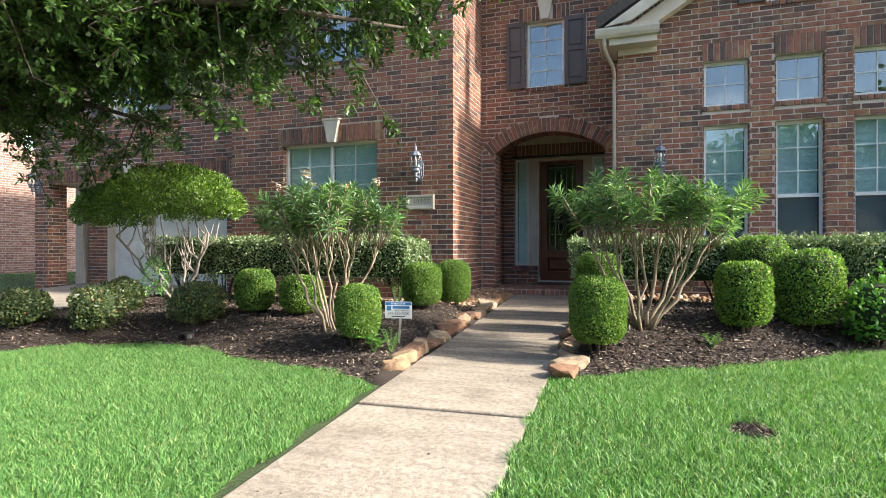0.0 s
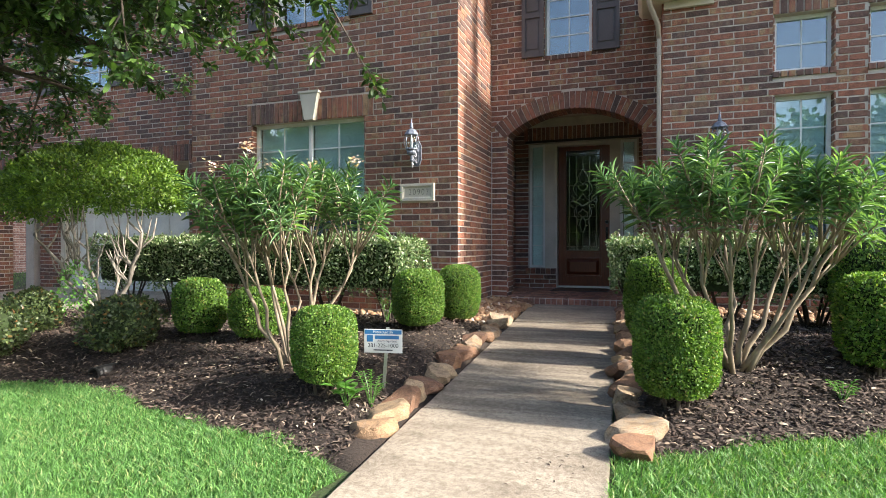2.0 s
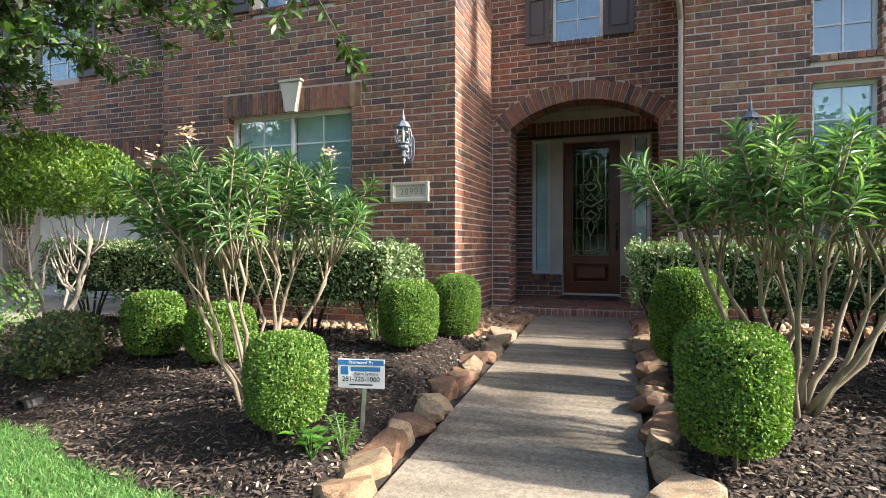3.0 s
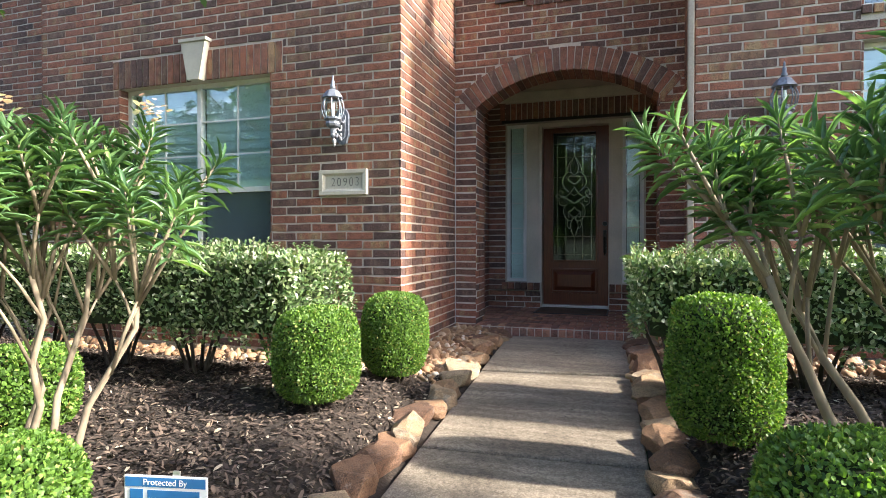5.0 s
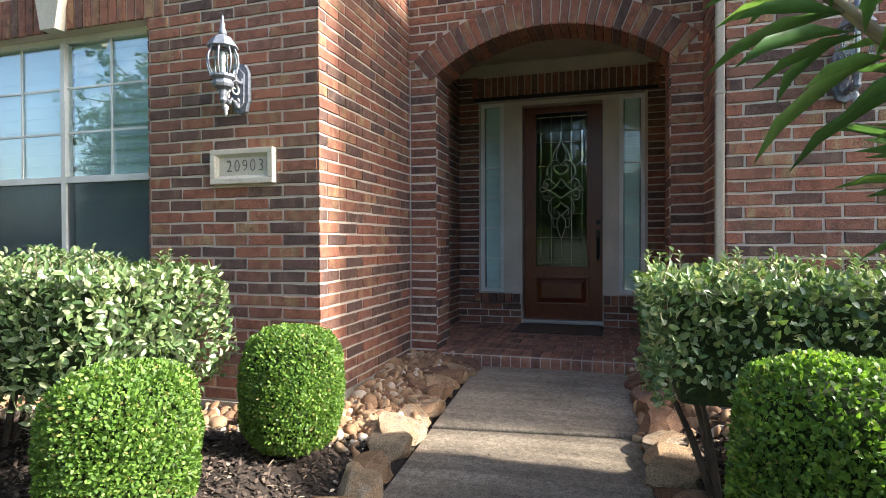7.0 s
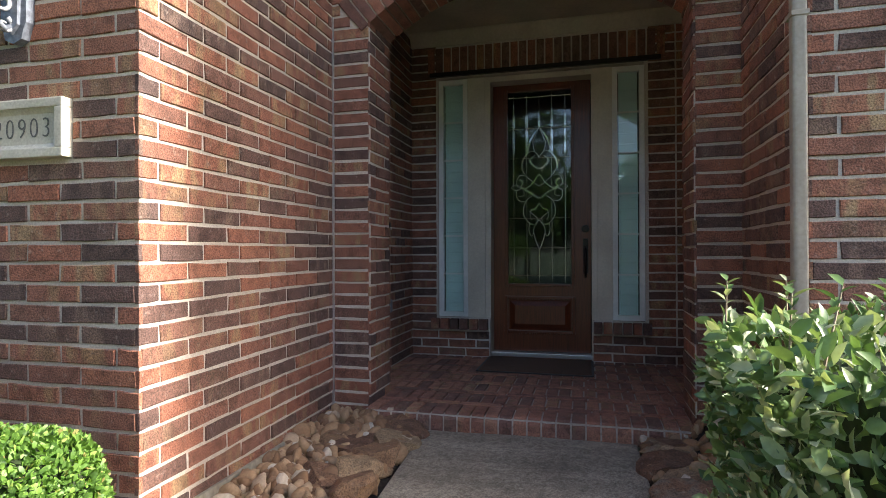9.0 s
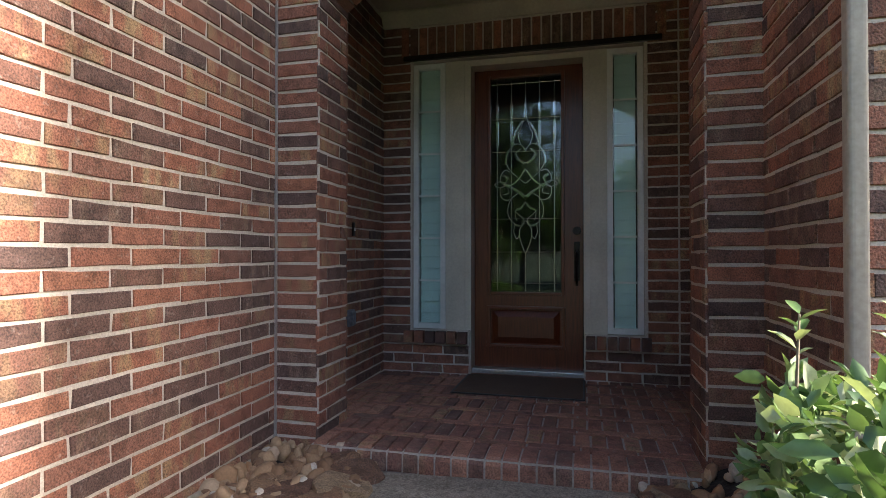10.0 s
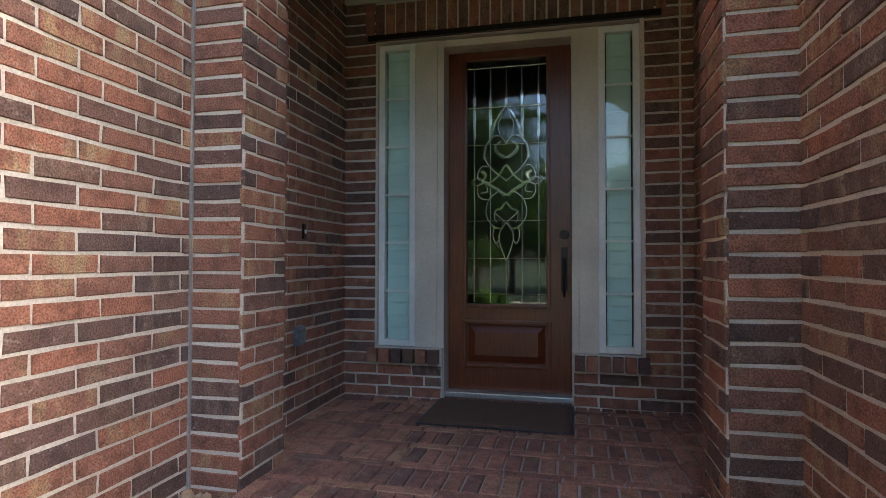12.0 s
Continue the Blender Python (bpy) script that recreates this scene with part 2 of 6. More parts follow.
BOXWOOD = leaf_material("boxwood_leaf", [(0.0, (0.055, 0.115, 0.022)), (0.4, (0.1, 0.2, 0.034)), (0.8, (0.175, 0.31, 0.055)), (0.96, (0.26, 0.39, 0.09)), (1.0, (0.42, 0.3, 0.13))], 0.5, 0.34)
# dark green that paints the shade deep inside shrubs and hedges
BOX_CORE = plain("shade_core", (0.035, 0.06, 0.015), (0.015, 0.022, 0.008), 1.0, scale=50)
HEDGE = leaf_material("silverberry_leaf", [(0.0, (0.06, 0.115, 0.045)), (0.4, (0.125, 0.205, 0.075)), (0.7, (0.21, 0.29, 0.125)), (0.87, (0.33, 0.38, 0.22)), (1.0, (0.54, 0.56, 0.42))], 0.32, 0.18)
OLEANDER = leaf_material("oleander_leaf", [(0.0, (0.065, 0.14, 0.06)), (0.6, (0.115, 0.225, 0.09)), (0.9, (0.19, 0.32, 0.12)), (1.0, (0.24, 0.38, 0.12))], 0.3, 0.32)
OAK = leaf_material("oak_leaf", [(0.0, (0.03, 0.065, 0.016)), (0.7, (0.06, 0.125, 0.028)), (1.0, (0.13, 0.22, 0.05))], 0.4, 0.25)
YAUPON = leaf_material("yaupon_leaf", [(0.0, (0.05, 0.11, 0.018)), (0.6, (0.125, 0.225, 0.032)), (1.0, (0.23, 0.34, 0.055))], 0.4, 0.3)
AZALEA = leaf_material("azalea_leaf", [(0.0, (0.035, 0.055, 0.022)), (0.7, (0.08, 0.12, 0.042)), (0.93, (0.15, 0.19, 0.06)), (1.0, (0.24, 0.1, 0.045))], 0.45, 0.2)
WEED = leaf_material("weed_leaf", [(0.0, (0.07, 0.19, 0.03)), (1.0, (0.14, 0.3, 0.06))], 0.4, 0.3)
GRASS = leaf_material("grass_blade", [(0.0, (0.04, 0.12, 0.028)), (0.45, (0.105, 0.25, 0.06)), (0.88, (0.205, 0.4, 0.115)), (1.0, (0.4, 0.41, 0.19))], 0.5, 0.3)
MULCH = leaf_material("bark_chip", [(0.0, (0.025, 0.018, 0.014)), (0.5, (0.07, 0.05, 0.04)), (0.88, (0.14, 0.1, 0.078)), (0.955, (0.26, 0.2, 0.145)), (1.0, (0.5, 0.43, 0.33))], 0.95, 0.0)
PEBBLE = leaf_material("river_rock", [(0.0, (0.16, 0.09, 0.05)), (0.4, (0.3, 0.17, 0.09)), (0.82, (0.4, 0.27, 0.16)), (1.0, (0.56, 0.5, 0.42))], 0.8, 0.0)
PETAL = leaf_material("oleander_petal", [(0.0, (0.75, 0.46, 0.47)), (0.6, (0.82, 0.63, 0.62)), (1.0, (0.85, 0.79, 0.77))], 0.5, 0.3)


# ---- mesh helpers ----
class Buf:
    """Gathers boxes and pieces for one mesh."""
    def __init__(self):
        self.v, self.f = [], []

    def add(self, verts, faces):
        k = len(self.v)
        self.v.extend(verts)
        self.f.extend([tuple(i + k for i in f) for f in faces])
        return self

    def box(self, x0, x1, y0, y1, z0, z1, c=0.0):
        """A box; c cuts its upright and level edges."""
        if c <= 0:
            v = [(x, y, z) for z in (z0, z1) for y in (y0, y1) for x in (x0, x1)]
            return self.add(v, [(0, 2, 3, 1), (4, 5, 7, 6), (0, 1, 5, 4), (2, 6, 7, 3), (0, 4, 6, 2), (1, 3, 7, 5)])
        bm = bmesh.new()
        bmesh.ops.create_cube(bm, size=1)
        bmesh.ops.transform(bm, matrix=Matrix.LocRotScale(((x0 + x1) / 2, (y0 + y1) / 2, (z0 + z1) / 2), None, (x1 - x0, y1 - y0, z1 - z0)), verts=bm.verts)
        bmesh.ops.bevel(bm, geom=bm.edges[:], offset=c, segments=2, profile=0.7, affect="EDGES")
        bm.verts.index_update()
        self.add([tuple(v.co) for v in bm.verts], [tuple(v.index for v in f.verts) for f in bm.faces])
        bm.free()
        return self

    def prism(self, pts, axis, a, b):
        """A polygon of 2D points pushed along an axis from a to b."""
        def at(p, h):
            return {"x": (h, p[0], p[1]), "y": (p[0], h, p[1]), "z": (p[0], p[1], h)}[axis]
        n = len(pts)
        v = [at(p, a) for p in pts] + [at(p, b) for p in pts]
        f = [tuple(range(n)), tuple(range(2 * n - 1, n - 1, -1))] + [(i, i + n, (i + 1) % n + n, (i + 1) % n) for i in range(n)]
        return self.add(v, f)

    def tube(self, pts, radii, sides=8, cap=True):
        """A round limb along points."""
        pts = [Vector(p) for p in pts]
        v, f = [], []
        side = Vector((1, 0, 0))
        for i, p in enumerate(pts):
            d = (pts[min(i + 1, len(pts) - 1)] - pts[max(i - 1, 0)]).normalized()
            side = side - d * side.dot(d)
            if side.length < 1e-4:
                side = d.orthogonal()
            side.normalize()
            up = d.cross(side)
            for k in range(sides):
                a = 2 * math.pi * k / sides
                v.append(tuple(p + (side * math.cos(a) + up * math.sin(a)) * radii[i]))
        for i in range(len(pts) - 1):
            for k in range(sides):
                a, b = i * sides + k, i * sides + (k + 1) % sides
                f.append((a, b, b + sides, a + sides))
        if cap:
            f += [tuple(range(sides - 1, -1, -1)), tuple(range(len(v) - sides, len(v)))]
        return self.add(v, f)

    def lathe(self, profile, at=(0, 0, 0), sides=16, lobes=0.0):
        """Turns (radius, height) pairs about an upright axis."""
        v, f = [], []
        for r, h in profile:
            for k in range(sides):
                a = 2 * math.pi * k / sides
                v.append((at[0] + r * math.cos(a), at[1] + r * math.sin(a), at[2] + h))
        for i in range(len(profile) - 1):
            for k in range(sides):
                a, b = i * sides + k, i * sides + (k + 1) % sides
                f.append((a, b, b + sides, a + sides))
        f += [tuple(range(sides - 1, -1, -1)), tuple(range(len(v) - sides, len(v)))]
        return self.add(v, f)

    def mesh(self, name, smooth=False):
        me = bpy.data.meshes.new(name)
        me.from_pydata(self.v, [], self.f)
        bm = bmesh.new()
        bm.from_mesh(me)
        bmesh.ops.recalc_face_normals(bm, faces=bm.faces)
        bm.to_mesh(me)
        bm.free()
        if smooth:
            me.shade_smooth()
        return me


def put(name, data, material, parent=None, label="", smooth=False):
    """One mesh object, under a thing or at top level."""
    me = data.mesh(name, smooth) if isinstance(data, Buf) else data
    if material and not me.materials:
        me.materials.append(material)
    ob = new(name, me)
    ob.parent = parent
    if label:
        ob["label"] = label
    return ob


def thing(name, label, category, group="", at=(0, 0, 0), turn=0, kind=""):
    ob = new(name)
    ob.empty_display_size = 0.1
    ob.matrix_basis = pose(*at, 0, 0, turn)
    return tagged(ob, label, category, group, kind)


def structure(name, data, material, label="", smooth=False):
    return tagged(put(name, data, material, None, label, smooth), kind="structure")


def fast_mesh(name, v, f):
    """A mesh from arrays of places and of equal-sided faces."""
    me = bpy.data.meshes.new(name)
    v, f = np.asarray(v, np.float32), np.asarray(f, np.int32)
    me.vertices.add(len(v))
    me.vertices.foreach_set("co", v.ravel())
    me.loops.add(f.size)
    me.loops.foreach_set("vertex_index", f.ravel())
    me.polygons.add(len(f))
    me.polygons.foreach_set("loop_start", np.arange(0, f.size, f.shape[1], dtype=np.int32))
    me.update(calc_edges=True)
    me.validate()
    return me


LEAF_V = np.array([(0, 0, 0), (0.3, 0.42, 0.1), (0.3, 0, 0), (0.3, -0.42, 0.1), (0.68, 0.4, 0.06), (0.68, 0, -0.03), (0.68, -0.4, 0.06), (1, 0, -0.12)], np.float32)
LEAF_F = np.array([(0, 2, 1), (0, 3, 2), (1, 2, 5), (1, 5, 4), (2, 3, 6), (2, 6, 5), (4, 5, 7), (5, 6, 7)], np.int32)
SMALL_V = np.array([(0, 0, 0), (0.3, 0.45, 0.08), (0.3, -0.45, 0.08), (0.75, 0.4, 0.03), (0.75, -0.4, 0.03), (1, 0, -0.06)], np.float32)
SMALL_F = np.array([(0, 2, 1), (1, 2, 4), (1, 4, 3), (3, 4, 5)], np.int32)


def leaf_mesh(name, P, D, N, length, width, fine=False):
    """Leaves at places P that point along D, with their faces towards N."""
    V, F = (LEAF_V, LEAF_F) if fine else (SMALL_V, SMALL_F)
    P, D, N = (np.asarray(a, np.float32) for a in (P, D, N))
    D = D / (np.linalg.norm(D, axis=1, keepdims=True) + 1e-6)
    S = np.cross(N, D)
    S /= np.linalg.norm(S, axis=1, keepdims=True) + 1e-6
    U = np.cross(D, S)
    L = np.broadcast_to(np.asarray(length, np.float32), (len(P),))[:, None, None]
    W = np.broadcast_to(np.asarray(width, np.float32), (len(P),))[:, None, None]
    v = P[:, None] + V[None, :, 0:1] * L * D[:, None] + V[None, :, 1:2] * W * S[:, None] + V[None, :, 2:3] * L * U[:, None]
    f = F[None] + (np.arange(len(P)) * len(V))[:, None, None]
    return fast_mesh(name, v.reshape(-1, 3), f.reshape(-1, 3))


rng = np.random.default_rng(7)


# ---- the lie of the land ----
def slope(y):
    return 0.039 + 0.0531 * min(max(y, -7.5), 10.4)


EDGE_L = [(-9.5, 3.6), (-6.43, 4.27), (-5.9, 4.7), (-5.3, 4.95), (-4.7, 5.05), (-4.1, 4.9), (-3.4, 4.68), (-2.7, 4.58), (-2.1, 4.42), (-1.8, 4.3)]
EDGE_R = [(-0.9, 4.72), (-0.62, 4.84), (-0.3, 5.06), (0.2, 5.36), (0.7, 5.6), (1.1, 5.82), (1.7, 6.3), (2.3, 6.65), (5.0, 7.5)]


def along(line, x):
    return float(np.interp(x, [p[0] for p in line], [p[1] for p in line]))


def walk_left(y):
    return -1.80 - 0.030 * (y - 2.4)


def walk_right(y):
    return -0.53 - 0.037 * (y - 2.8)


def ease(a, b, x):
    t = min(max((x - a) / (b - a), 0), 1)
    return t * t * (3 - 2 * t)


def bed_z(x, y):
    """Height of the mulch beds, mounded behind the lawn's edge."""
    if x < -1.3:
        rise = 0.2 * ease(0.0, 0.9, y - along(EDGE_L, x)) * ease(-0.05, 0.45, walk_left(y) - 0.12 - x) * (1 - 0.85 * ease(7.2, 8.5, y))
        rise *= 1 - ease(-7.2, -8.6, x)
    else:
        rise = 0.27 * ease(0.0, 0.8, y - along(EDGE_R, x)) * ease(-0.05, 0.4, x - walk_right(y) - 0.12) * (1 - 0.45 * ease(7, 8.8, y))
    return slope(y) + rise + 0.012


# ---- the ground ----
def ground():
    xs = [-3000, -800, -200, -60, -30, -20] + list(np.arange(-14, 8.01, 0.5)) + [12, 20, 30, 60, 200, 800, 3000]
    ys = [-3000, -800, -200, -60, -30, -18, -14.2, -14.1, -8.1, -8.0] + list(np.arange(-7.5, 14.01, 0.5)) + [20, 30, 60, 200, 800, 3000]
    v = [(x, y, slope(y) - (0.13 if -14.15 < y < -8.05 else 0.0) - 0.02) for y in ys for x in xs]
    w = len(xs)
    f = [(j * w + i, j * w + i + 1, (j + 1) * w + i + 1, (j + 1) * w + i) for j in range(len(ys) - 1) for i in range(w - 1)]
    b = Buf().add(v, f)
    structure("ground", b, TURF, "level turf ground under lawn, beds and street")
    r = Buf().box(-200, 200, -14.0, -8.2, slope(-8) - 0.3, slope(-8) - 0.12)
    structure("road", r, CONCRETE, "pale concrete residential street")


def bed(name, x0, x1, edge, label):
    """A mulch bed from the lawn's edge to the house."""
    xs = np.arange(x0, x1 + 0.001, 0.09)
    n = 44
    v, f = [], []
    for x in xs:
        a = along(edge, x)
        for k in range(n + 1):
            y = a + (10.2 - a) * (k / n) ** 1.15
            z = bed_z(x, y) + 0.016 * noise.noise((x * 3, y * 3, 0)) + 0.008 * noise.noise((x * 9, y * 9, 3))
            if k == 0:
                z = slope(y) - 0.03
            px = x
            if x < -1.3 and x > walk_left(y) - 0.02:
                px, z = walk_left(y) - 0.01, slope(y) - 0.02
            if x > -1.3 and x < walk_right(y) + 0.02:
                px, z = walk_right(y) + 0.01, slope(y) - 0.02
            v.append((px, y, z))
    for i in range(len(xs) - 1):
        for k in range(n):
            a = i * (n + 1) + k
            f.append((a, a + n + 1, a + n + 2, a + 1))
    return structure(name, Buf().add(v, f), SOIL, label, True)


ground()
bed("mulch_bed", -7.4, walk_left(3) + 0.06, EDGE_L, "dark bark mulch bed on the garage side of the walk")
bed("mulch_bed", walk_right(10) - 0.06, 5.0, EDGE_R, "dark bark mulch bed on the window side of the walk")

# the front walk, slab by slab
front_walk = structure("pavement", Buf().box(-2.2, -0.3, -8.0, 10.1, -0.9, -0.75), SOIL, "pale worn concrete front walk in slabs")
JOINTS = [(-8.0, -8.0), (-4.6, -4.6), (-2.9, -2.9), (-1.1, -1.1), (0.7, 0.7), (2.3, 2.33), (3.85, 3.91), (5.34, 5.47), (7.0, 7.06), (8.63, 8.76), (10.04, 10.12)]
for k in range(len(JOINTS) - 1):
    (a0, b0), (a1, b1) = JOINTS[k], JOINTS[k + 1]
    g = 0.014
    quad = [(walk_left(a0), a0 + g), (walk_right(b0), b0 + g), (walk_right(b1), b1 - g), (walk_left(a1), a1 - g)]
    lift = 0.01 + 0.005 * math.sin(k * 2.3)
    c = 0.012
    cxm, cym = sum(p[0] for p in quad) / 4, sum(p[1] for p in quad) / 4
    def inner(p, s):
        d = Vector((cxm - p[0], cym - p[1]))
        return (p[0] + s * (1 if d.x > 0 else -1), p[1] + s * (1 if d.y > 0 else -1))
    low = [(x, y, slope(y) - 0.12) for x, y in quad]
    mid = [(x, y, slope(y) + lift - c) for x, y in quad]
    mid2 = [(*inner((x, y), c * 0.3), slope(y) + lift - c * 0.3) for x, y in quad]
    top = [(*inner((x, y), c), slope(y) + lift) for x, y in quad]
    f = [(3, 2, 1, 0), (12, 13, 14, 15)] + [(r + i, r + (i + 1) % 4, r + 4 + (i + 1) % 4, r + 4 + i) for r in (0, 4, 8) for i in range(4)]
    put("slab", Buf().add(low + mid + mid2 + top, f), AGED if a0 > 8 else WEATHERED if a0 > 5.2 else CONCRETE, front_walk)

drive = Buf().add([(-12.6, -8, slope(-8) + 0.01), (-7.4, -8, slope(-8) + 0.01), (-7.4, 4, slope(4) + 0.012), (-7.4, 9.9, slope(9.9) + 0.02), (-12.4, 9.9, slope(9.9) + 0.02), (-12.8, 4, slope(4) + 0.012)], [(0, 1, 2, 5), (5, 2, 3, 4)])
structure("driveway", drive, CONCRETE, "pale concrete driveway in front of the garage")

# ---- the house: brick walls ----
COURSE, PITCH, HEAD, JOINT, BASE, PROUD = 0.0788, 0.262, 0.098, 0.0145, 0.6, 0.007


def brick_piece(L, H, D=0.007, c=0.003, rnd=None):
    """One face brick: chamfered face, set into the mortar; rnd makes its arrises uneven."""
    m = L / 2
    rim = [(0, 0), (m, 0), (L, 0), (L, H), (m, H), (0, H)]
    if rnd:
        rim = [(x + rnd.uniform(-0.0028, 0.0028), z + rnd.uniform(-0.0034, 0.0034)) for x, z in rim]
    v = []
    for d, s in ((-0.01, 0), (D - c, 0), (D, c)):
        v += [(x + s * (1 if x < m * 0.5 else -1 if x > m * 1.5 else 0), -d, z + (s if z < H / 2 else -s)) for x, z in rim]
    f = [(12, 13, 14, 15, 16, 17)] + [(r + i, r + (i + 1) % 6, r + 6 + (i + 1) % 6, r + 6 + i) for r in (0, 6) for i in range(6)]
    return v, f


BRICK_MESHES = []
shapes = random.Random(71)
for variant in range(10):
    pv, pf = brick_piece(PITCH - JOINT, COURSE - JOINT, rnd=shapes)
    pv = [(x, y + shapes.uniform(-0.0015, 0.0015), z) for x, y, z in pv]
    bme = Buf().add(pv, pf).mesh("brick")
    bme.materials.append(BRICK)
    BRICK_MESHES.append(bme)


def wall_frame(origin, u, n):
    """u: along the wall; n: its outward normal. Local -y is outward."""
    u, n = Vector(u), Vector(n)
    m = Matrix.Identity(4)
    m.col[0][:3], m.col[1][:3], m.col[2][:3], m.col[3][:3] = u, -n, (0, 0, 1), origin
    return m


LATER = []   # brick pieces are laid at the end of the file


def lay(wall, origin, u, n, length, z0, z1, holes=(), near=None, seed=0, arch=None, corner="start"):
    LATER.append((wall, origin, u, n, length, z0, z1, holes, near, seed, arch, corner))


def lay_now(wall, origin, u, n, length, z0, z1, holes, near, seed, arch, corner):
    """Courses of bricks over a wall, bonded from its named corner; those in the near stretch (u0, u1, z0, z1) are objects of their own."""
    r = random.Random(seed)
    m = wall_frame(origin, u, n)
    rest, count = Buf(), 0
    rows = int(round((z1 - z0) / COURSE))
    for k in range(rows):
        za = z0 + k * COURSE
        zm = za + COURSE / 2
        cut = sorted([(h[0], h[1]) for h in holes if h[2] < zm < h[3]] + ([arch(zm)] if arch and arch(zm) else []))
        spans, a = [], 0.0
        for h0, h1 in cut:
            if h0 > a:
                spans.append((a, h0))
            a = max(a, h1)
        if a < length:
            spans.append((a, length))
        start = (k % 2) * HEAD + r.uniform(-0.006, 0.006)
        if corner == "end":
            start = length - (1 - k % 2) * HEAD + r.uniform(-0.006, 0.006)
        for s0, s1 in spans:
            if s1 - s0 < 0.27:
                start = s0
            x = start + math.floor((s0 - start) / PITCH) * PITCH
            while x < s1 - 0.012:
                p0, p1 = max(x, s0), s1 if s1 - s0 < 0.27 else min(x + PITCH, s1)
                x = x + PITCH if s1 - s0 >= 0.27 else s1
                if p1 - p0 < 0.035:
                    continue
                L = p1 - p0 - JOINT
                x0 = p0 + JOINT / 2
                if p0 == 0.0:
                    x0, L = -PROUD, L + PROUD + JOINT / 2
                if p1 == length:
                    L += PROUD + JOINT / 2
                out = r.uniform(-0.0025, 0.0025)
                if near and near[0] <= p0 <= near[1] and near[2] <= za <= near[3] and count < 298:
                    count += 1
                    o = new("brick", BRICK_MESHES[r.randrange(10)])
                    o.matrix_basis = m @ Matrix.LocRotScale((x0, -out, za + JOINT / 2), None, (L / (PITCH - JOINT), 1, 1))
                    o.parent = wall
                else:
                    pv, pf = brick_piece(L, COURSE - JOINT, rnd=r)
                    rest.add([tuple(m @ Vector((x0 + q[0], q[1] - out, za + JOINT / 2 + q[2]))) for q in pv], pf)
    if rest.v:
        tagged(put("brickwork", rest, PINK_BRICK if "neighbour" in wall.name else BRICK, wall), kind="stuff")


def soldiers(wall, origin, u, n, u0, u1, z0, z1, width=0.078, skip=None, out=0.002, D=0.009):
    """A row of bricks on end, each a part of its wall."""
    LATER.append((wall, origin, u, n, u0, u1, z0, z1, width, skip, out, D))


def soldiers_now(wall, origin, u, n, u0, u1, z0, z1, width, skip, out, D):
    m = wall_frame(origin, u, n)
    count = max(1, round((u1 - u0) / width))
    w = (u1 - u0) / count
    pv, pf = brick_piece(w - JOINT, z1 - z0 - JOINT, D)
    me = Buf().add(pv, pf).mesh("brick")
    me.materials.append(BRICK)
    for k in range(count):
        a = u0 + k * w
        if skip and skip[0] < a + w / 2 < skip[1]:
            continue
        o = new("brick", me)
        o.matrix_basis = m @ Matrix.Translation((a + JOINT / 2, -out - random.uniform(0, 0.002), z0 + JOINT / 2))
        o.parent = wall


def wall_body(name, origin, u, n, length, z0, z1, holes, thick, label):
    """A wall of mortar colour with openings through it; the bricks stand proud of it."""
    m = wall_frame(origin, u, n)
    us = sorted({0, length, *[h[0] for h in holes], *[h[1] for h in holes]})
    zs = sorted({z0, z1, *[min(max(h[2], z0), z1) for h in holes], *[min(max(h[3], z0), z1) for h in holes]})
    b = Buf()
    for i in range(len(us) - 1):
        run = None
        for j in range(len(zs) - 1):
            um, zm = (us[i] + us[i + 1]) / 2, (zs[j] + zs[j + 1]) / 2
            solid = not any(h[0] < um < h[1] and h[2] < zm < h[3] for h in holes)
            if solid and run is None:
                run = zs[j]
            if run is not None and (not solid or j == len(zs) - 2):
                b.box(us[i], us[i + 1], 0.0, thick, run, zs[j + 1] if solid else zs[j])
                run = None
    b.v = [tuple(m @ Vector(v)) for v in b.v]
    return structure(name, b, MORTAR, label)


TOP = 6.35
# the gabled block beside the porch
A_HOLES = [(1.10, 2.95, 1.08, 3.21), (1.50, 2.70, 4.58, 6.05)]
wall_a = wall_body("wall_block_front", (-6.95, 8.5, 0), (1, 0, 0), (0, -1, 0), 4.27, 0.2, TOP, A_HOLES, 0.25, "red-brown brick house front with pale mortar")
lay(wall_a, (-6.95, 8.5, 0), (1, 0, 0), (0, -1, 0), 4.27, BASE, TOP, [(1.10, 2.95, 1.08, 3.21), (1.05, 3.08, 0.95, 1.08), (1.02, 3.08, 3.21, 3.49), (3.486, 3.962, 2.03, 2.26), (1.50, 2.70, 4.5, 6.05)], (3.05, 4.4, 0.5, 4.0), 1, corner="end")
soldiers(wall_a, (-6.95, 8.5, 0), (1, 0, 0), (0, -1, 0), 1.02, 3.08, 3.2, 3.5, skip=(2.03, 2.22))
soldiers(wall_a, (-6.95, 8.5, 0), (1, 0, 0), (0, -1, 0), 1.05, 3.08, 0.98, 1.08, 0.1, out=0.02)
soldiers(wall_a, (-6.95, 8.5, 0), (1, 0, 0), (0, -1, 0), 1.46, 2.74, 4.5, 4.58, 0.1, out=0.02)
wall_a_side = wall_body("wall_block_side", (-2.68, 8.75, 0), (0, 1, 0), (1, 0, 0), 1.64, 0.2, TOP, [], 0.25, "sunlit red-brown brick return wall with pale mortar")
lay(wall_a_side, (-2.68, 8.5, 0), (0, 1, 0), (1, 0, 0), 1.62, BASE, TOP, [], (0, 2, 0.6, 3.6), 2)
wall_a_left = wall_body("wall_block_left", (-6.95, 8.94, 0), (0, -1, 0), (-1, 0, 0), 0.19, 0.2, TOP, [], 0.25, "narrow brick return wall beside the garage")
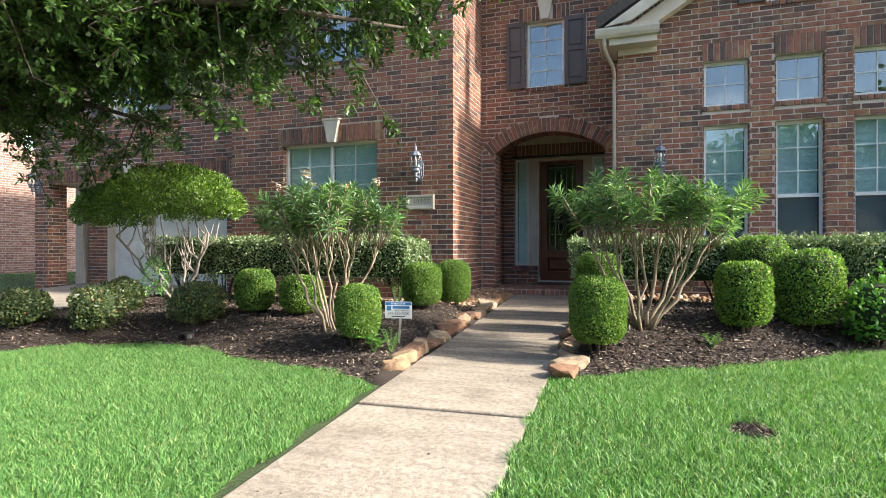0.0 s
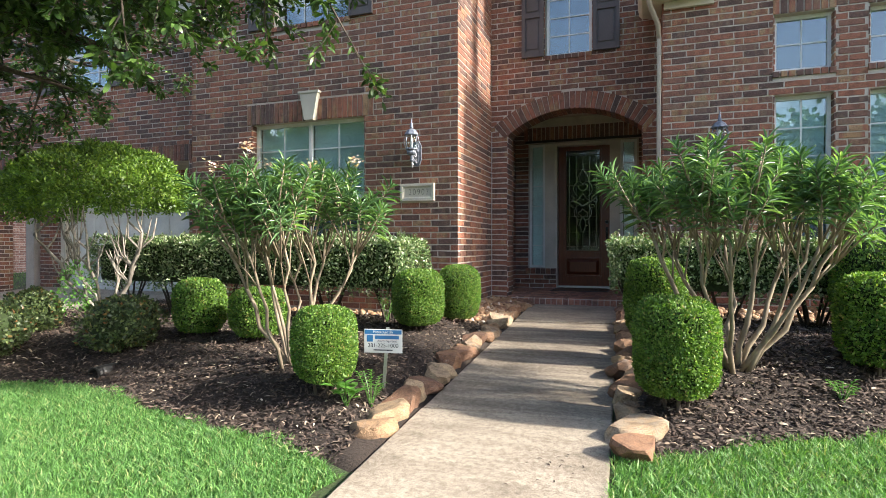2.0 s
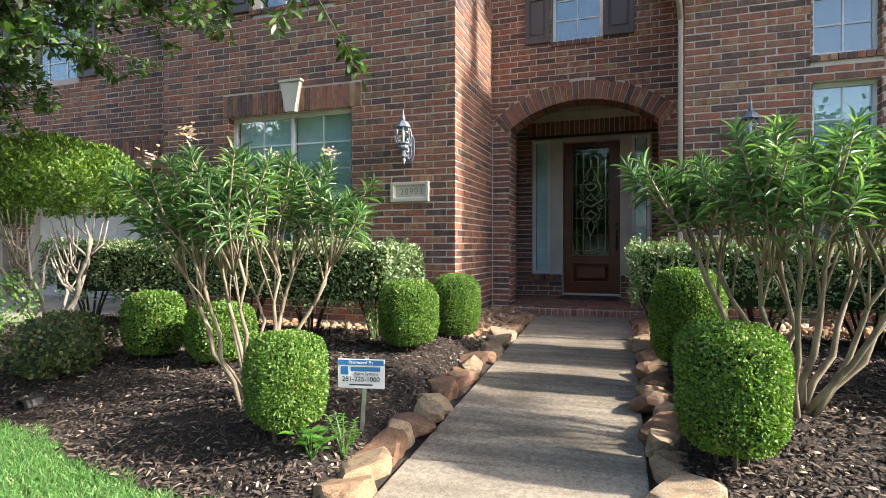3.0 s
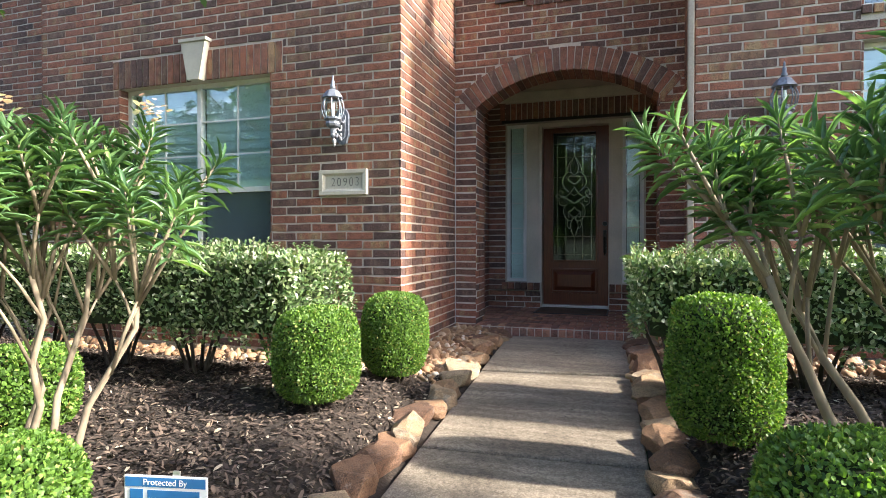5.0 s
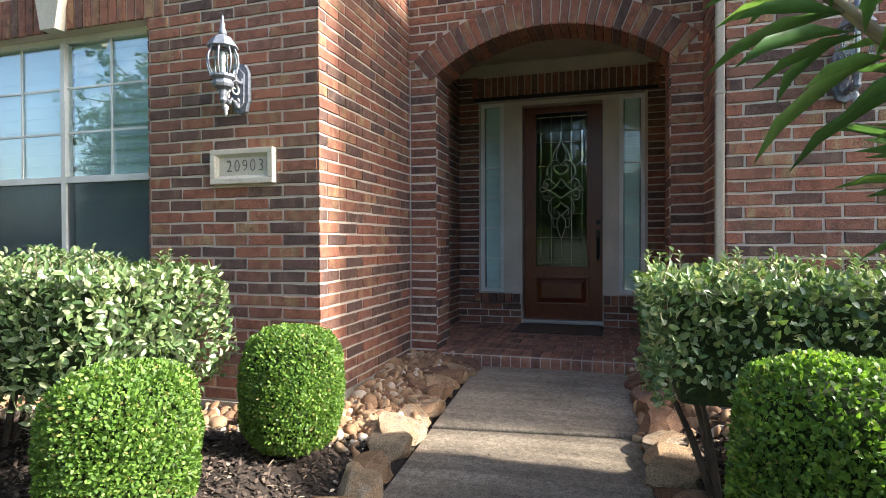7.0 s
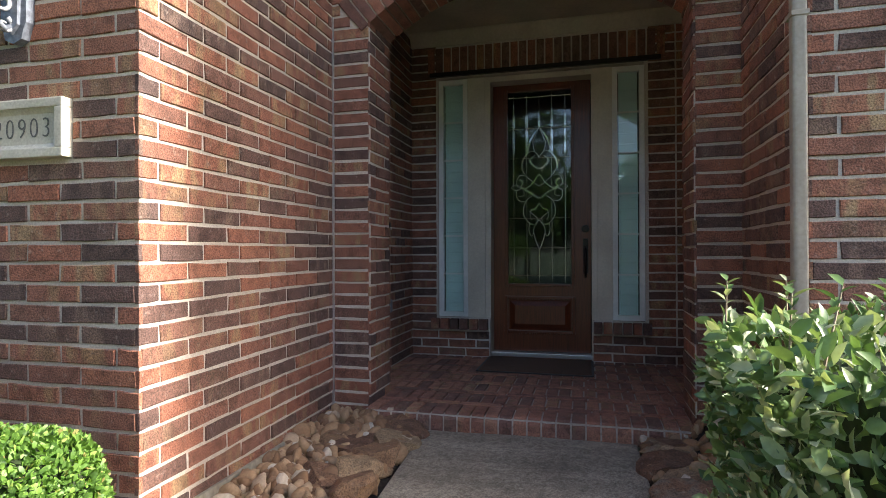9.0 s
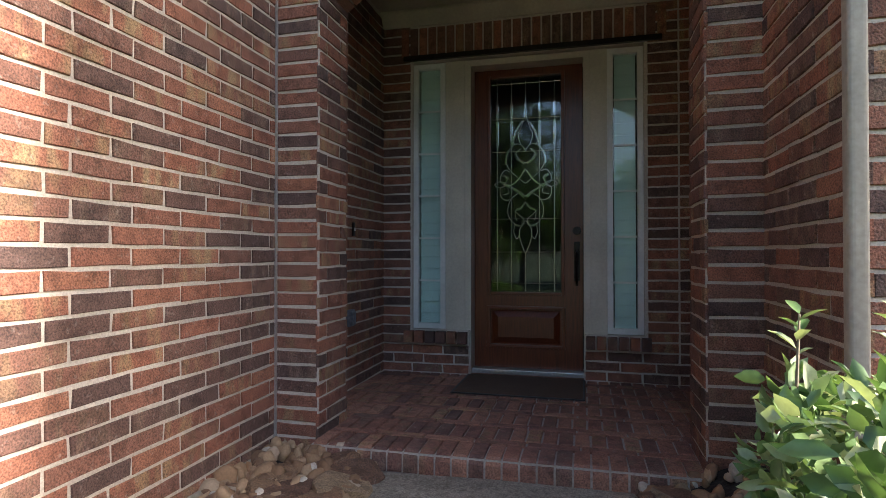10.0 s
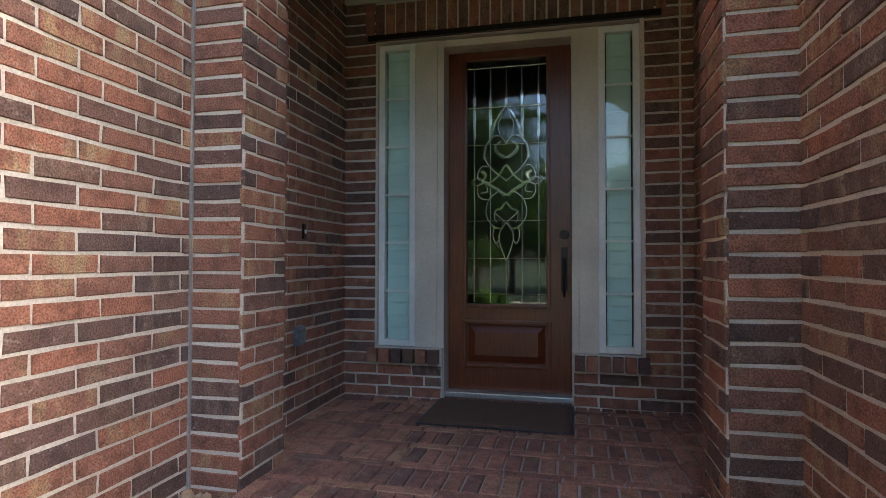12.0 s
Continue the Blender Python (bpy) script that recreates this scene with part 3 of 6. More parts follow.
lay(wall_a_left, (-6.95, 8.94, 0), (0, -1, 0), (-1, 0, 0), 0.44, BASE, TOP, [], None, 3)
strip = Buf().box(-2.672, -2.655, 8.47, 10.12, 0.2, 0.635, 0.004)
strip.box(-6.9, -2.655, 8.472, 8.492, 0.2, 0.594, 0.004)
structure("foundation", strip, FOUNDATION, "mossy concrete foundation strip under the brick")

# the arch wall
AX, AY, AR, AZ, HALF = -1.4525, 10.14, 1.557, 1.912, 0.9675


def arch_z(x):
    return AZ + math.sqrt(max(AR * AR - (x - AX) ** 2, 0))


b = Buf()
b.box(-2.93, AX - HALF, AY, AY + 0.36, 0.2, TOP)
b.box(AX + HALF, 0.0, AY, AY + 0.36, 0.2, TOP)
steps = 28
for k in range(steps):
    x0, x1 = AX - HALF + 2 * HALF * k / steps, AX - HALF + 2 * HALF * (k + 1) / steps
    za, zb = arch_z(x0) + 0.02, arch_z(x1) + 0.02
    zt = 4.28 if (x0 + x1) / 2 > -1.85 and (x0 + x1) / 2 < -1.18 else TOP
    b.prism([(x0, za), (x1, zb), (x1, zt), (x0, zt)], "y", AY, AY + 0.36)
    if zt < TOP:
        b.prism([(x0, 5.46), (x1, 5.46), (x1, TOP), (x0, TOP)], "y", AY, AY + 0.36)
wall_arch = structure("wall_arch", b, MORTAR, "dark red brick wall with a segmental arch over the porch")


def arch_cut(z):
    """Stretch of a course that the arch ring takes, from the wall's left end."""
    d = (AR + 0.25) ** 2 - (z - AZ) ** 2
    if z < AZ + AR * 0.785 - 0.0:
        return (-2.42 + 2.68, -0.485 + 2.68)
    if d <= 0:
        return None
    h = math.sqrt(d)
    if z < 3.276:
        h = min(h, 1.03 + (z - 3.087) * 0.865)
    return (max(AX - h, -2.68) + 2.68, min(AX + h, -0.24) + 2.68)


lay(wall_arch, (-2.68, AY, 0), (1, 0, 0), (0, -1, 0), 2.44, BASE, TOP, [(0.83, 1.50, 4.2, 5.46), (0.7, 1.6, 5.46, 5.72)], (0, 3, 0.5, 4.3), 4, arch_cut)
soldiers(wall_arch, (-2.68, AY, 0), (1, 0, 0), (0, -1, 0), 0.7, 1.6, 5.46, 5.72, skip=(1.08, 1.27))
soldiers(wall_arch, (-2.68, AY, 0), (1, 0, 0), (0, -1, 0), 0.82, 1.51, 4.2, 4.28, 0.1, out=0.015)
# pier reveals
lay(wall_arch, (-2.42, AY, 0), (0, 1, 0), (1, 0, 0), 0.36, BASE + 0.06, 3.16, [], None, 41)
lay(wall_arch, (-0.485, AY + 0.36, 0), (0, -1, 0), (-1, 0, 0), 0.36, BASE + 0.06, 3.16, [], None, 42)


def voussoirs():
    """The ring of bricks on end that makes the arch."""
    count, r0, r1 = 31, AR, AR + 0.25
    half = math.asin(HALF / AR) + 0.045
    step = 2 * half / count
    g = 0.0105
    v, f = [], []
    a = step / 2
    ring = []
    for r, s in ((r0, g * 0.5), (r1, g * 0.5)):
        w = r * a - s
        ring += [(-w, r), (w, r)]
    quad = [ring[0], ring[1], ring[3], ring[2]]
    for d, s in ((0.36, 0), (-0.009, 0), (-0.012, 0.003)):
        for k, (x, z) in enumerate(quad):
            v.append((x + (s if k in (0, 3) else -s), d, z + (s if k < 2 else -s)))
    f = [(0, 1, 2, 3), (11, 10, 9, 8)] + [(q + i, q + (i + 1) % 4, q + 4 + (i + 1) % 4, q + 4 + i) for q in (0, 4) for i in range(4)]
    me = Buf().add(v, f).mesh("brick")
    me.materials.append(BRICK)
    for k in range(count):
        o = new("brick", me)
        ang = -half + step * (k + 0.5)
        o.matrix_basis = Matrix.Translation((AX, AY, AZ)) @ Matrix.Rotation(ang, 4, "Y")
        o.parent = wall_arch


put("sealant_line", Buf().box(-2.676, -2.664, 10.118, 10.136, 0.62, 3.2, 0.003), ALU, wall_arch, "grey sealant line in the corner")

# porch walls
FLOOR = 0.69
wall_porch_l = wall_body("wall_porch_west", (-2.69, 10.5, 0), (0, 1, 0), (1, 0, 0), 1.4, 0.2, 3.9, [], 0.2, "shaded dark brick porch wall")
lay(wall_porch_l, (-2.69, 10.5, 0), (0, 1, 0), (1, 0, 0), 1.38, FLOOR, 3.7, [], (0, 2, 0.5, 3.4), 5)
wall_porch_r = wall_body("wall_porch_east", (-0.25, 11.9, 0), (0, -1, 0), (-1, 0, 0), 1.4, 0.2, 3.9, [], 0.2, "shaded dark brick porch wall")
lay(wall_porch_r, (-0.25, 11.88, 0), (0, -1, 0), (-1, 0, 0), 1.38, FLOOR, 3.7, [], None, 6)
D_HOLE = [(0.26, 0.75, 1.05, 3.30), (0.75, 1.665, 0.5, 3.30), (1.665, 2.11, 1.05, 3.30)]
wall_door = wall_body("wall_entry", (-2.69, 11.88, 0), (1, 0, 0), (0, -1, 0), 2.44, 0.2, 3.9, D_HOLE, 0.3, "dark brick entry wall around the front door")
lay(wall_door, (-2.69, 11.88, 0), (1, 0, 0), (0, -1, 0), 2.44, FLOOR, 3.62, [(0.25, 0.75, 0.93, 3.6), (0.75, 1.665, 0.5, 3.6), (1.665, 2.13, 0.93, 3.6)], (0, 3, 0.5, 3.6), 7)
soldiers(wall_door, (-2.69, 11.88, 0), (1, 0, 0), (0, -1, 0), 0.16, 2.28, 3.34, 3.585, out=0.006)
for a0, a1 in ((0.2, 0.745), (1.67, 2.16)):
    soldiers(wall_door, (-2.69, 11.88, 0), (1, 0, 0), (0, -1, 0), a0, a1, 0.94, 1.05, 0.085, out=0.03, D=0.05)
lint = Buf().box(-2.5, -0.45, 11.845, 11.9, 3.305, 3.345, 0.004)
tagged(put("trim", lint, IRON), "dark steel lintel over the entry door", kind="structure")

# the wing with the tall windows
WX, WY = -0.24, 9.19
W_X = [0.963, 1.89, 2.822, 3.752, 4.68]
WIN_RAIL = 2.147
W_HOLES = [(x - WX, x - WX + 0.6, 1.06, 3.2) for x in W_X] + [(x - WX, x - WX + 0.6, 3.475, 4.13) for x in W_X] + [(1.785 - WX, 2.775 - WX, 4.9, 6.18)]
wall_w = wall_body("wall_wing_front", (WX, WY, 0), (1, 0, 0), (0, -1, 0), 6.4, 0.2, 6.6, W_HOLES, 0.25, "red-brown brick wing wall with tall windows")
lay(wall_w, (WX, WY, 0), (1, 0, 0), (0, -1, 0), 6.4, BASE, TOP, [(h[0] - 0.005, h[1] + 0.005, h[2] - 0.08, h[3] + (0.27 if 4.1 < h[3] < 4.2 else 0.0)) for h in W_HOLES], (0, 0.95, 1.3, 4.3), 8)
for x in W_X:
    soldiers(wall_w, (WX, WY, 0), (1, 0, 0), (0, -1, 0), x - WX - 0.02, x - WX + 0.62, 4.13, 4.4)
    soldiers(wall_w, (WX, WY, 0), (1, 0, 0), (0, -1, 0), x - WX - 0.02, x - WX + 0.62, 3.395, 3.475, 0.085, out=0.015)
    soldiers(wall_w, (WX, WY, 0), (1, 0, 0), (0, -1, 0), x - WX - 0.02, x - WX + 0.62, 0.98, 1.06, 0.2, out=0.015)
soldiers(wall_w, (WX, WY, 0), (1, 0, 0), (0, -1, 0), 1.75 - WX, 2.81 - WX, 4.82, 4.9, 0.085, out=0.015)
wall_w_side = wall_body("wall_wing_side", (WX, AY, 0), (0, -1, 0), (-1, 0, 0), 0.7, 0.2, 4.75, [], 0.25, "shaded brick return wall behind the downspout")
lay(wall_w_side, (WX, AY, 0), (0, -1, 0), (-1, 0, 0), 0.95, BASE, 4.7, [], (0, 2, 0.6, 3.4), 9, corner="end")

# brick jambs of the window openings
for wall, left, right, z0, z1, face in [(wall_a, -5.85, -4.0, 1.08, 3.2, 8.5)] + [(wall_w, x, x + 0.6, a, c, WY) for x in W_X for a, c in ((1.06, 3.2), (3.475, 4.12))]:
    lay(wall, (left, face, 0), (0, 1, 0), (1, 0, 0), 0.095, z0, z1, [], None, 50)
    lay(wall, (right, face + 0.095, 0), (0, -1, 0), (-1, 0, 0), 0.095, z0, z1, [], None, 51)

# the garage front, carried on a brick column
GY = 8.95
G_HOLES = [(0.415, 5.33, 0.1, 2.85), (2.2, 3.6, 4.22, 5.6)]
wall_g = wall_body("wall_garage_front", (-12.79, GY, 0), (1, 0, 0), (0, -1, 0), 5.84, 0.2, 6.2, G_HOLES, 0.42, "shaded red-brown brick garage front on a column")
lay(wall_g, (-12.79, GY, 0), (1, 0, 0), (0, -1, 0), 5.84, BASE - 0.09, 6.2, [(0.415, 5.33, 0.1, 2.85), (0.4, 5.4, 2.85, 3.12), (2.2, 3.6, 4.14, 5.6)], None, 10)
soldiers(wall_g, (-12.79, GY, 0), (1, 0, 0), (0, -1, 0), 0.4, 5.4, 2.84, 3.12, skip=(2.75, 2.98))
lay(wall_g, (-12.375, GY, 0), (0, 1, 0), (1, 0, 0), 0.42, BASE - 0.09, 2.85, [], None, 11)
wall_gb = wall_body("wall_garage_inner", (-12.34, 9.9, 0), (1, 0, 0), (0, -1, 0), 5.4, 0.2, 2.9, [(0.65, 4.85, 0.1, 2.62)], 0.25, "recessed brick wall around the garage door")
lay(wall_gb, (-12.34, 9.9, 0), (1, 0, 0), (0, -1, 0), 5.4, BASE - 0.09, 2.85, [(0.62, 4.88, 0.1, 2.65)], None, 12)
wall_gs = wall_body("wall_garage_side", (-12.79, 9.9, 0), (0, 1, 0), (-1, 0, 0), 6.0, 0.2, 6.2, [], 0.25, "brick side wall of the garage")
wall_gs2 = wall_body("wall_garage_upper", (-12.79, 9.37, 0), (0, 1, 0), (-1, 0, 0), 0.53, 2.86, 6.2, [], 0.25, "brick wall over the open passage")
structure("ceiling", Buf().box(-12.5, -6.96, 9.37, 9.9, 2.86, 2.95), SOFFIT, "pale soffit over the garage passage")

# shell: back, roofs and ceilings that close the house
shell = Buf().box(-12.79, 6.2, 16.0, 16.2, 0.2, 6.2).box(6.0, 6.165, 9.22, 16.0, 0.2, 6.2)
structure("wall_back", shell, MORTAR, "plain back walls of the house")
structure("floor", Buf().box(-12.5, 6.0, 12.4, 16.0, 0.4, 0.66), ROOM, "house floor coloured dark as in a dim room")


def roof(name, pts, z0, ridge, label):
    """A hip roof over a rectangle (x0, x1, y0, y1) with eaves."""
    x0, x1, y0, y1 = pts
    w = min(x1 - x0, y1 - y0) / 2
    if x1 - x0 > y1 - y0:
        a, c = (x0 + w, (y0 + y1) / 2, ridge), (x1 - w, (y0 + y1) / 2, ridge)
    else:
        a, c = ((x0 + x1) / 2, y0 + w, ridge), ((x0 + x1) / 2, y1 - w, ridge)
    v = [(x0, y0, z0), (x1, y0, z0), (x1, y1, z0), (x0, y1, z0), (x0, y0, z0 - 0.16), (x1, y0, z0 - 0.16), (x1, y1, z0 - 0.16), (x0, y1, z0 - 0.16), a, c]
    f = [(4, 5, 6, 7), (0, 1, 5, 4), (1, 2, 6, 5), (2, 3, 7, 6), (3, 0, 4, 7)]
    f += [(0, 1, 9, 8), (1, 2, 9), (2, 3, 8, 9), (3, 0, 8)] if x1 - x0 > y1 - y0 else [(0, 1, 8), (1, 2, 9, 8), (2, 3, 9), (3, 0, 8, 9)]
    return structure(name, Buf().add(v, f), ROOF, label)


roof("roof_block", (-7.4, -2.2, 8.05, 16.4), 6.5, 9.2, "grey shingle hip roof with eaves")
roof("roof_middle", (-2.2, 0.3, 9.75, 16.4), 6.5, 8.0, "grey shingle roof over the entry")
roof("roof_garage", (-13.2, -7.42, 8.5, 16.4), 6.36, 8.8, "grey shingle garage roof")

# gable roof of the wing, with its raked board, gutter and boxed return
SL = 0.62
WING_EAVES = Matrix.Translation((0.004, 0.004, 0.035)) @ Matrix.Scale(0.975, 4)
ridge_x = 3.0
gb = Buf()
for y0, y1 in ((9.07, 16.3),):
    zl, zr = 4.77, 4.77 + SL * (ridge_x + 0.55)
    gb.prism([(-0.55, zl), (ridge_x, zr), (6.6, zl), (6.6, zl + 0.2), (ridge_x, zr + 0.2), (-0.55, zl + 0.2)], "y", y0, y1)
structure("roof_wing", gb, ROOF, "grey shingle gable roof over the wing").matrix_basis = WING_EAVES
wing_eave = thing("eave_return", "cream painted boxed eave return and raked fascia with gutter", "eave")
wing_eave.matrix_basis = WING_EAVES
rk = Buf()
rk.prism([(-0.42, 4.77), (3.0, 4.77 + SL * 3.42), (3.0, 4.77 + SL * 3.42 - 0.2), (-0.05, 4.77 + SL * 0.37 - 0.2 + 0.02)], "y", 9.01, 9.065)
put("rake_board", rk, TRIM, wing_eave)
rk = Buf()
rk.prism([(-0.2, 4.73), (3.0, 4.73 + SL * 3.2), (3.0, 4.73 + SL * 3.2 - 0.24), (0.1, 4.73 + SL * 0.3 - 0.24)], "y", 9.2, 9.405)
put("frieze", rk, TRIM, wing_eave)
put("return_box", Buf().box(-0.36, 0.33, 9.11, 9.405, 4.51, 4.65, 0.006).box(-0.24, 0.33, 9.36, 9.41, 4.42, 4.51, 0.004), TRIM, wing_eave)
gt = Buf()
for x0, x1, y0, y1 in ((-0.56, 0.36, 9.0, 9.12),):
    gt.prism([(y0, 4.71), (y0 + 0.02, 4.65), (y0 + 0.05, 4.61), (y1, 4.61), (y1, 4.72), (y0, 4.75)], "x", x0, x1)
gt.prism([(-0.56, 4.75), (-0.54, 4.65), (-0.5, 4.61), (-0.42, 4.61), (-0.42, 4.75)], "y", 9.12, 10.1)
put("gutter", gt, TRIM, wing_eave)
put("return_roof", Buf().prism([(9.03, 4.735), (9.4, 4.735), (9.4, 4.85)], "x", -0.5, 0.33), ROOF, wing_eave, "grey shingles")
put("soffit", Buf().box(-0.42, -0.24, 9.12, 10.1, 4.59, 4.62), TRIM, wing_eave)

down = thing("downspout", "tan metal downspout strapped to the brick corner", "downspout")
dx, dy = WX - 0.045, WY - 0.03
dp = Buf().tube([(dx - 0.13, 8.85, 4.55), (dx - 0.13, 8.87, 4.42), (dx - 0.1, 8.95, 4.32), (dx - 0.015, dy - 0.03, 4.18), (dx, dy, 4.0)], [0.03] * 5, 10)
put("elbow", dp, DOWNSPOUT, down, smooth=True)
ring = [(0.027 * math.copysign(abs(math.cos(a)) ** 0.45, math.cos(a)), 0.025 * math.copysign(abs(math.sin(a)) ** 0.45, math.sin(a))) for a in [2 * math.pi * k / 24 + 0.13 for k in range(24)]]
dp = Buf().prism([(dx + a, dy + c) for a, c in ring], "z", 0.62, 4.02)
put("pipe", dp, DOWNSPOUT, down, smooth=False)
for z in (1.2, 2.55, 3.8):
    put("strap", Buf().box(dx - 0.031, dx + 0.031, dy - 0.029, dy + 0.05, z, z + 0.02, 0.003), DOWNSPOUT, down)
put("shoe", Buf().box(dx - 0.045, dx + 0.045, dy - 0.16, dy + 0.03, 0.55, 0.63, 0.012), DOWNSPOUT, down)

# the rake of the garage gable beside the block
ge = thing("garage_eave", "cream painted raked fascia of the garage gable", "eave")
put("rake_board", Buf().prism([(-7.3, 5.3), (-9.6, 6.6), (-9.6, 6.8), (-7.3, 5.52)], "y", 8.6, 8.66), TRIM, ge)
put("return_box", Buf().box(-7.75, -6.98, 8.62, 8.93, 5.12, 5.32, 0.01), TRIM, ge)

# porch ceiling and trim
structure("ceiling", Buf().box(-2.69, -0.25, 10.5, 11.88, 3.72, 3.85), SOFFIT, "cream painted porch ceiling")
structure("trim", Buf().prism([(11.88, 3.6), (11.86, 3.6), (11.8, 3.7), (11.8, 3.72), (11.88, 3.72)], "x", -2.69, -0.25), SOFFIT, "cream crown moulding under the porch ceiling")

# porch floor: bricks on a slab
porch_floor = structure("porch_floor", Buf().box(-2.42, -0.485, 10.06, 10.5, 0.25, FLOOR - 0.014).box(-2.69, -0.25, 10.5, 12.1, 0.25, FLOOR - 0.014), GROUT, "dark red brick paved porch floor with a brick nosing")


def porch_bricks():
    """Bricks laid square to the door in rows, with single stretcher bands between."""
    def one(L, W, name="brick"):
        c = 0.004
        v = []
        for d, s in ((-0.02, 0), (0.012 - c, 0), (0.012, c)):
            v += [(s, s, d), (L - s, s, d), (L - s, W - s, d), (s, W - s, d)]
        f = [(8, 9, 10, 11)] + [(q + i, q + (i + 1) % 4, q + 4 + (i + 1) % 4, q + 4 + i) for q in (0, 4) for i in range(4)]
        me = Buf().add(v, f).mesh(name)
        me.materials.append(PAVER)
        return me
    head, band = one(0.073, 0.205), one(0.236, 0.066)
    nose = Buf().prism([(0.205, -0.02), (0.205, 0.012), (0.06, 0.012), (0.032, 0.008), (0.012, -0.006), (0.002, -0.03), (0.0, -0.1), (0.05, -0.1)], "x", 0, 0.073).mesh("brick")
    nose.materials.append(PAVER)
    y, k = 10.045, 0
    while y < 11.82:
        wide = y > 10.5
        xa, xb = (-2.685, -0.255) if wide else (-2.415, -0.49)
        if k % 2 == 0:
            n = int((xb - xa) / 0.083)
            w = (xb - xa) / n
            for i in range(n):
                o = new("brick", nose if k == 0 else head)
                o.matrix_basis = pose(xa + i * w + 0.004, y + 0.005, FLOOR - 0.012 + random.uniform(-0.0015, 0.0015), 0, 0, random.uniform(-0.6, 0.6))
                o.parent = porch_floor
            y += 0.215
        else:
            n = max(1, int((xb - xa) / 0.246))
            w = (xb - xa) / n
            for i in range(n):
                o = new("brick", band)
                o.matrix_basis = Matrix.Translation((xa + i * w + 0.004, y + 0.004, FLOOR - 0.012 + random.uniform(-0.0015, 0.0015))) @ Matrix.Diagonal((w / 0.246, 1, 1, 1))
                o.parent = porch_floor
            y += 0.076
        k += 1

# ---- windows ----
def grille_window(name, x0, x1, z0, z1, y, rail=None, cols=2, rows_up=3, rows_low=0, blind=True, screen=True, label="", units=1, depth=0.16):
    """A white vinyl window set back in its opening at y, with bars between its panes and blinds behind."""
    w = thing(name, label, "window", kind="structure")
    f = 0.045
    yb = y + 0.06
    fr = Buf().box(x0, x0 + f, y, yb, z0, z1, 0.004).box(x1 - f, x1, y, yb, z0, z1, 0.004)
    fr.box(x0 + f, x1 - f, y, yb, z1 - f, z1, 0.004).box(x0 + f, x1 - f, y, yb, z0, z0 + f, 0.004)
    put("window_frame", fr, VINYL, w)
    uw = (x1 - x0) / units
    for k in range(units):
        a, c = x0 + k * uw + (f if k == 0 else f / 2), x0 + (k + 1) * uw - (f if k == units - 1 else f / 2)
        if k:
            put("mullion", Buf().box(a - f, a, y - 0.006, yb, z0 + f, z1 - f, 0.004), VINYL, w)
        panes = [(z0 + f, z1 - f, rows_up)] if rail is None else [(rail + 0.02, z1 - f, rows_up), (z0 + f, rail - 0.02, rows_low)]
        if rail is not None:
            put("meeting_rail", Buf().box(a, c, y - 0.004, yb, rail - 0.025, rail + 0.025, 0.004), VINYL, w)
        for za, zb, rows in panes:
            p = put("pane", Buf().box(a, c, y + 0.028, y + 0.034, za, zb), COATED if depth > 0.1 else GLASS, w)
            p.visible_shadow = False
            if rows:
                for i in range(1, cols):
                    xm = a + (c - a) * i / cols
                    put("muntin", Buf().box(xm - 0.008, xm + 0.008, y + 0.016, y + 0.025, za, zb), VINYL, w)
                for i in range(1, rows):
                    zm = za + (zb - za) * i / rows
                    put("muntin", Buf().box(a, c, y + 0.0165, y + 0.0245, zm - 0.008, zm + 0.008), VINYL, w)
            elif screen:
                put("insect_screen", Buf().box(a, c, y + 0.012, y + 0.014, za, zb), SCREEN, w)
        if blind:
            n = int((z1 - z0) / 0.095)
            me = Buf().prism([(0.0, 0.0), (0.006, 0.002), (0.02, 0.098), (0.016, 0.1), (0.003, 0.006)], "x", a + 0.01, c - 0.01).mesh("slat")
            me.materials.append(BLIND)
            for i in range(n):
                s = put("slat", me, BLIND, w)
                s.location = (0, y + (0.06 if depth > 0.1 else 0.04), z0 + 0.03 + i * 0.095)
    # dark-coloured sheet in place of the dim room behind the panes
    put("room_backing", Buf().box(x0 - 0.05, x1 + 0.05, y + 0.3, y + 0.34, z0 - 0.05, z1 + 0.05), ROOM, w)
    return w


def screen_material():
    m, n, l, b = nodes_of("insect_mesh")
    b.inputs["Base Color"].default_value = (0.05, 0.075, 0.09, 1)
    b.inputs["Roughness"].default_value = 0.8
    b.inputs["Alpha"].default_value = 0.4
    return m


SCREEN = screen_material()
grille_window("window_1", -5.85, -4.0, 1.08, 3.21, 8.61, 2.13, 2, 3, 0, units=2, label="white vinyl double window with blinds reflecting sky and tree")
grille_window("window_2", -5.45, -4.25, 4.58, 6.05, 8.61, 5.3, 3, 2, 2, blind=False, screen=False, label="white upper window reflecting blue sky")
grille_window("window_3", -1.85, -1.18, 4.28, 5.46, 10.25, None, 2, 4, blind=False, label="white upper window with eight panes over the arch")
for k, x in enumerate(W_X):
    grille_window("window_%d" % (4 + 2 * k), x, x + 0.6, 1.06, 3.2, WY + 0.1, WIN_RAIL, 2, 3, 0, label="tall white vinyl window with pale closed blinds")
    grille_window("window_%d" % (5 + 2 * k), x, x + 0.6, 3.475, 4.13, WY + 0.1, None, 2, 2, blind=False, label="small white transom window of four panes reflecting sky")
grille_window("window_14", 1.785, 2.775, 4.9, 6.18, WY + 0.1, 5.54, 2, 2, 2, blind=False, screen=False, label="white upper window reflecting sky")
grille_window("window_15", -10.59, -9.19, 4.22, 5.6, 9.1, 4.9, 3, 2, 2, blind=False, screen=False, label="white upper window over the garage")


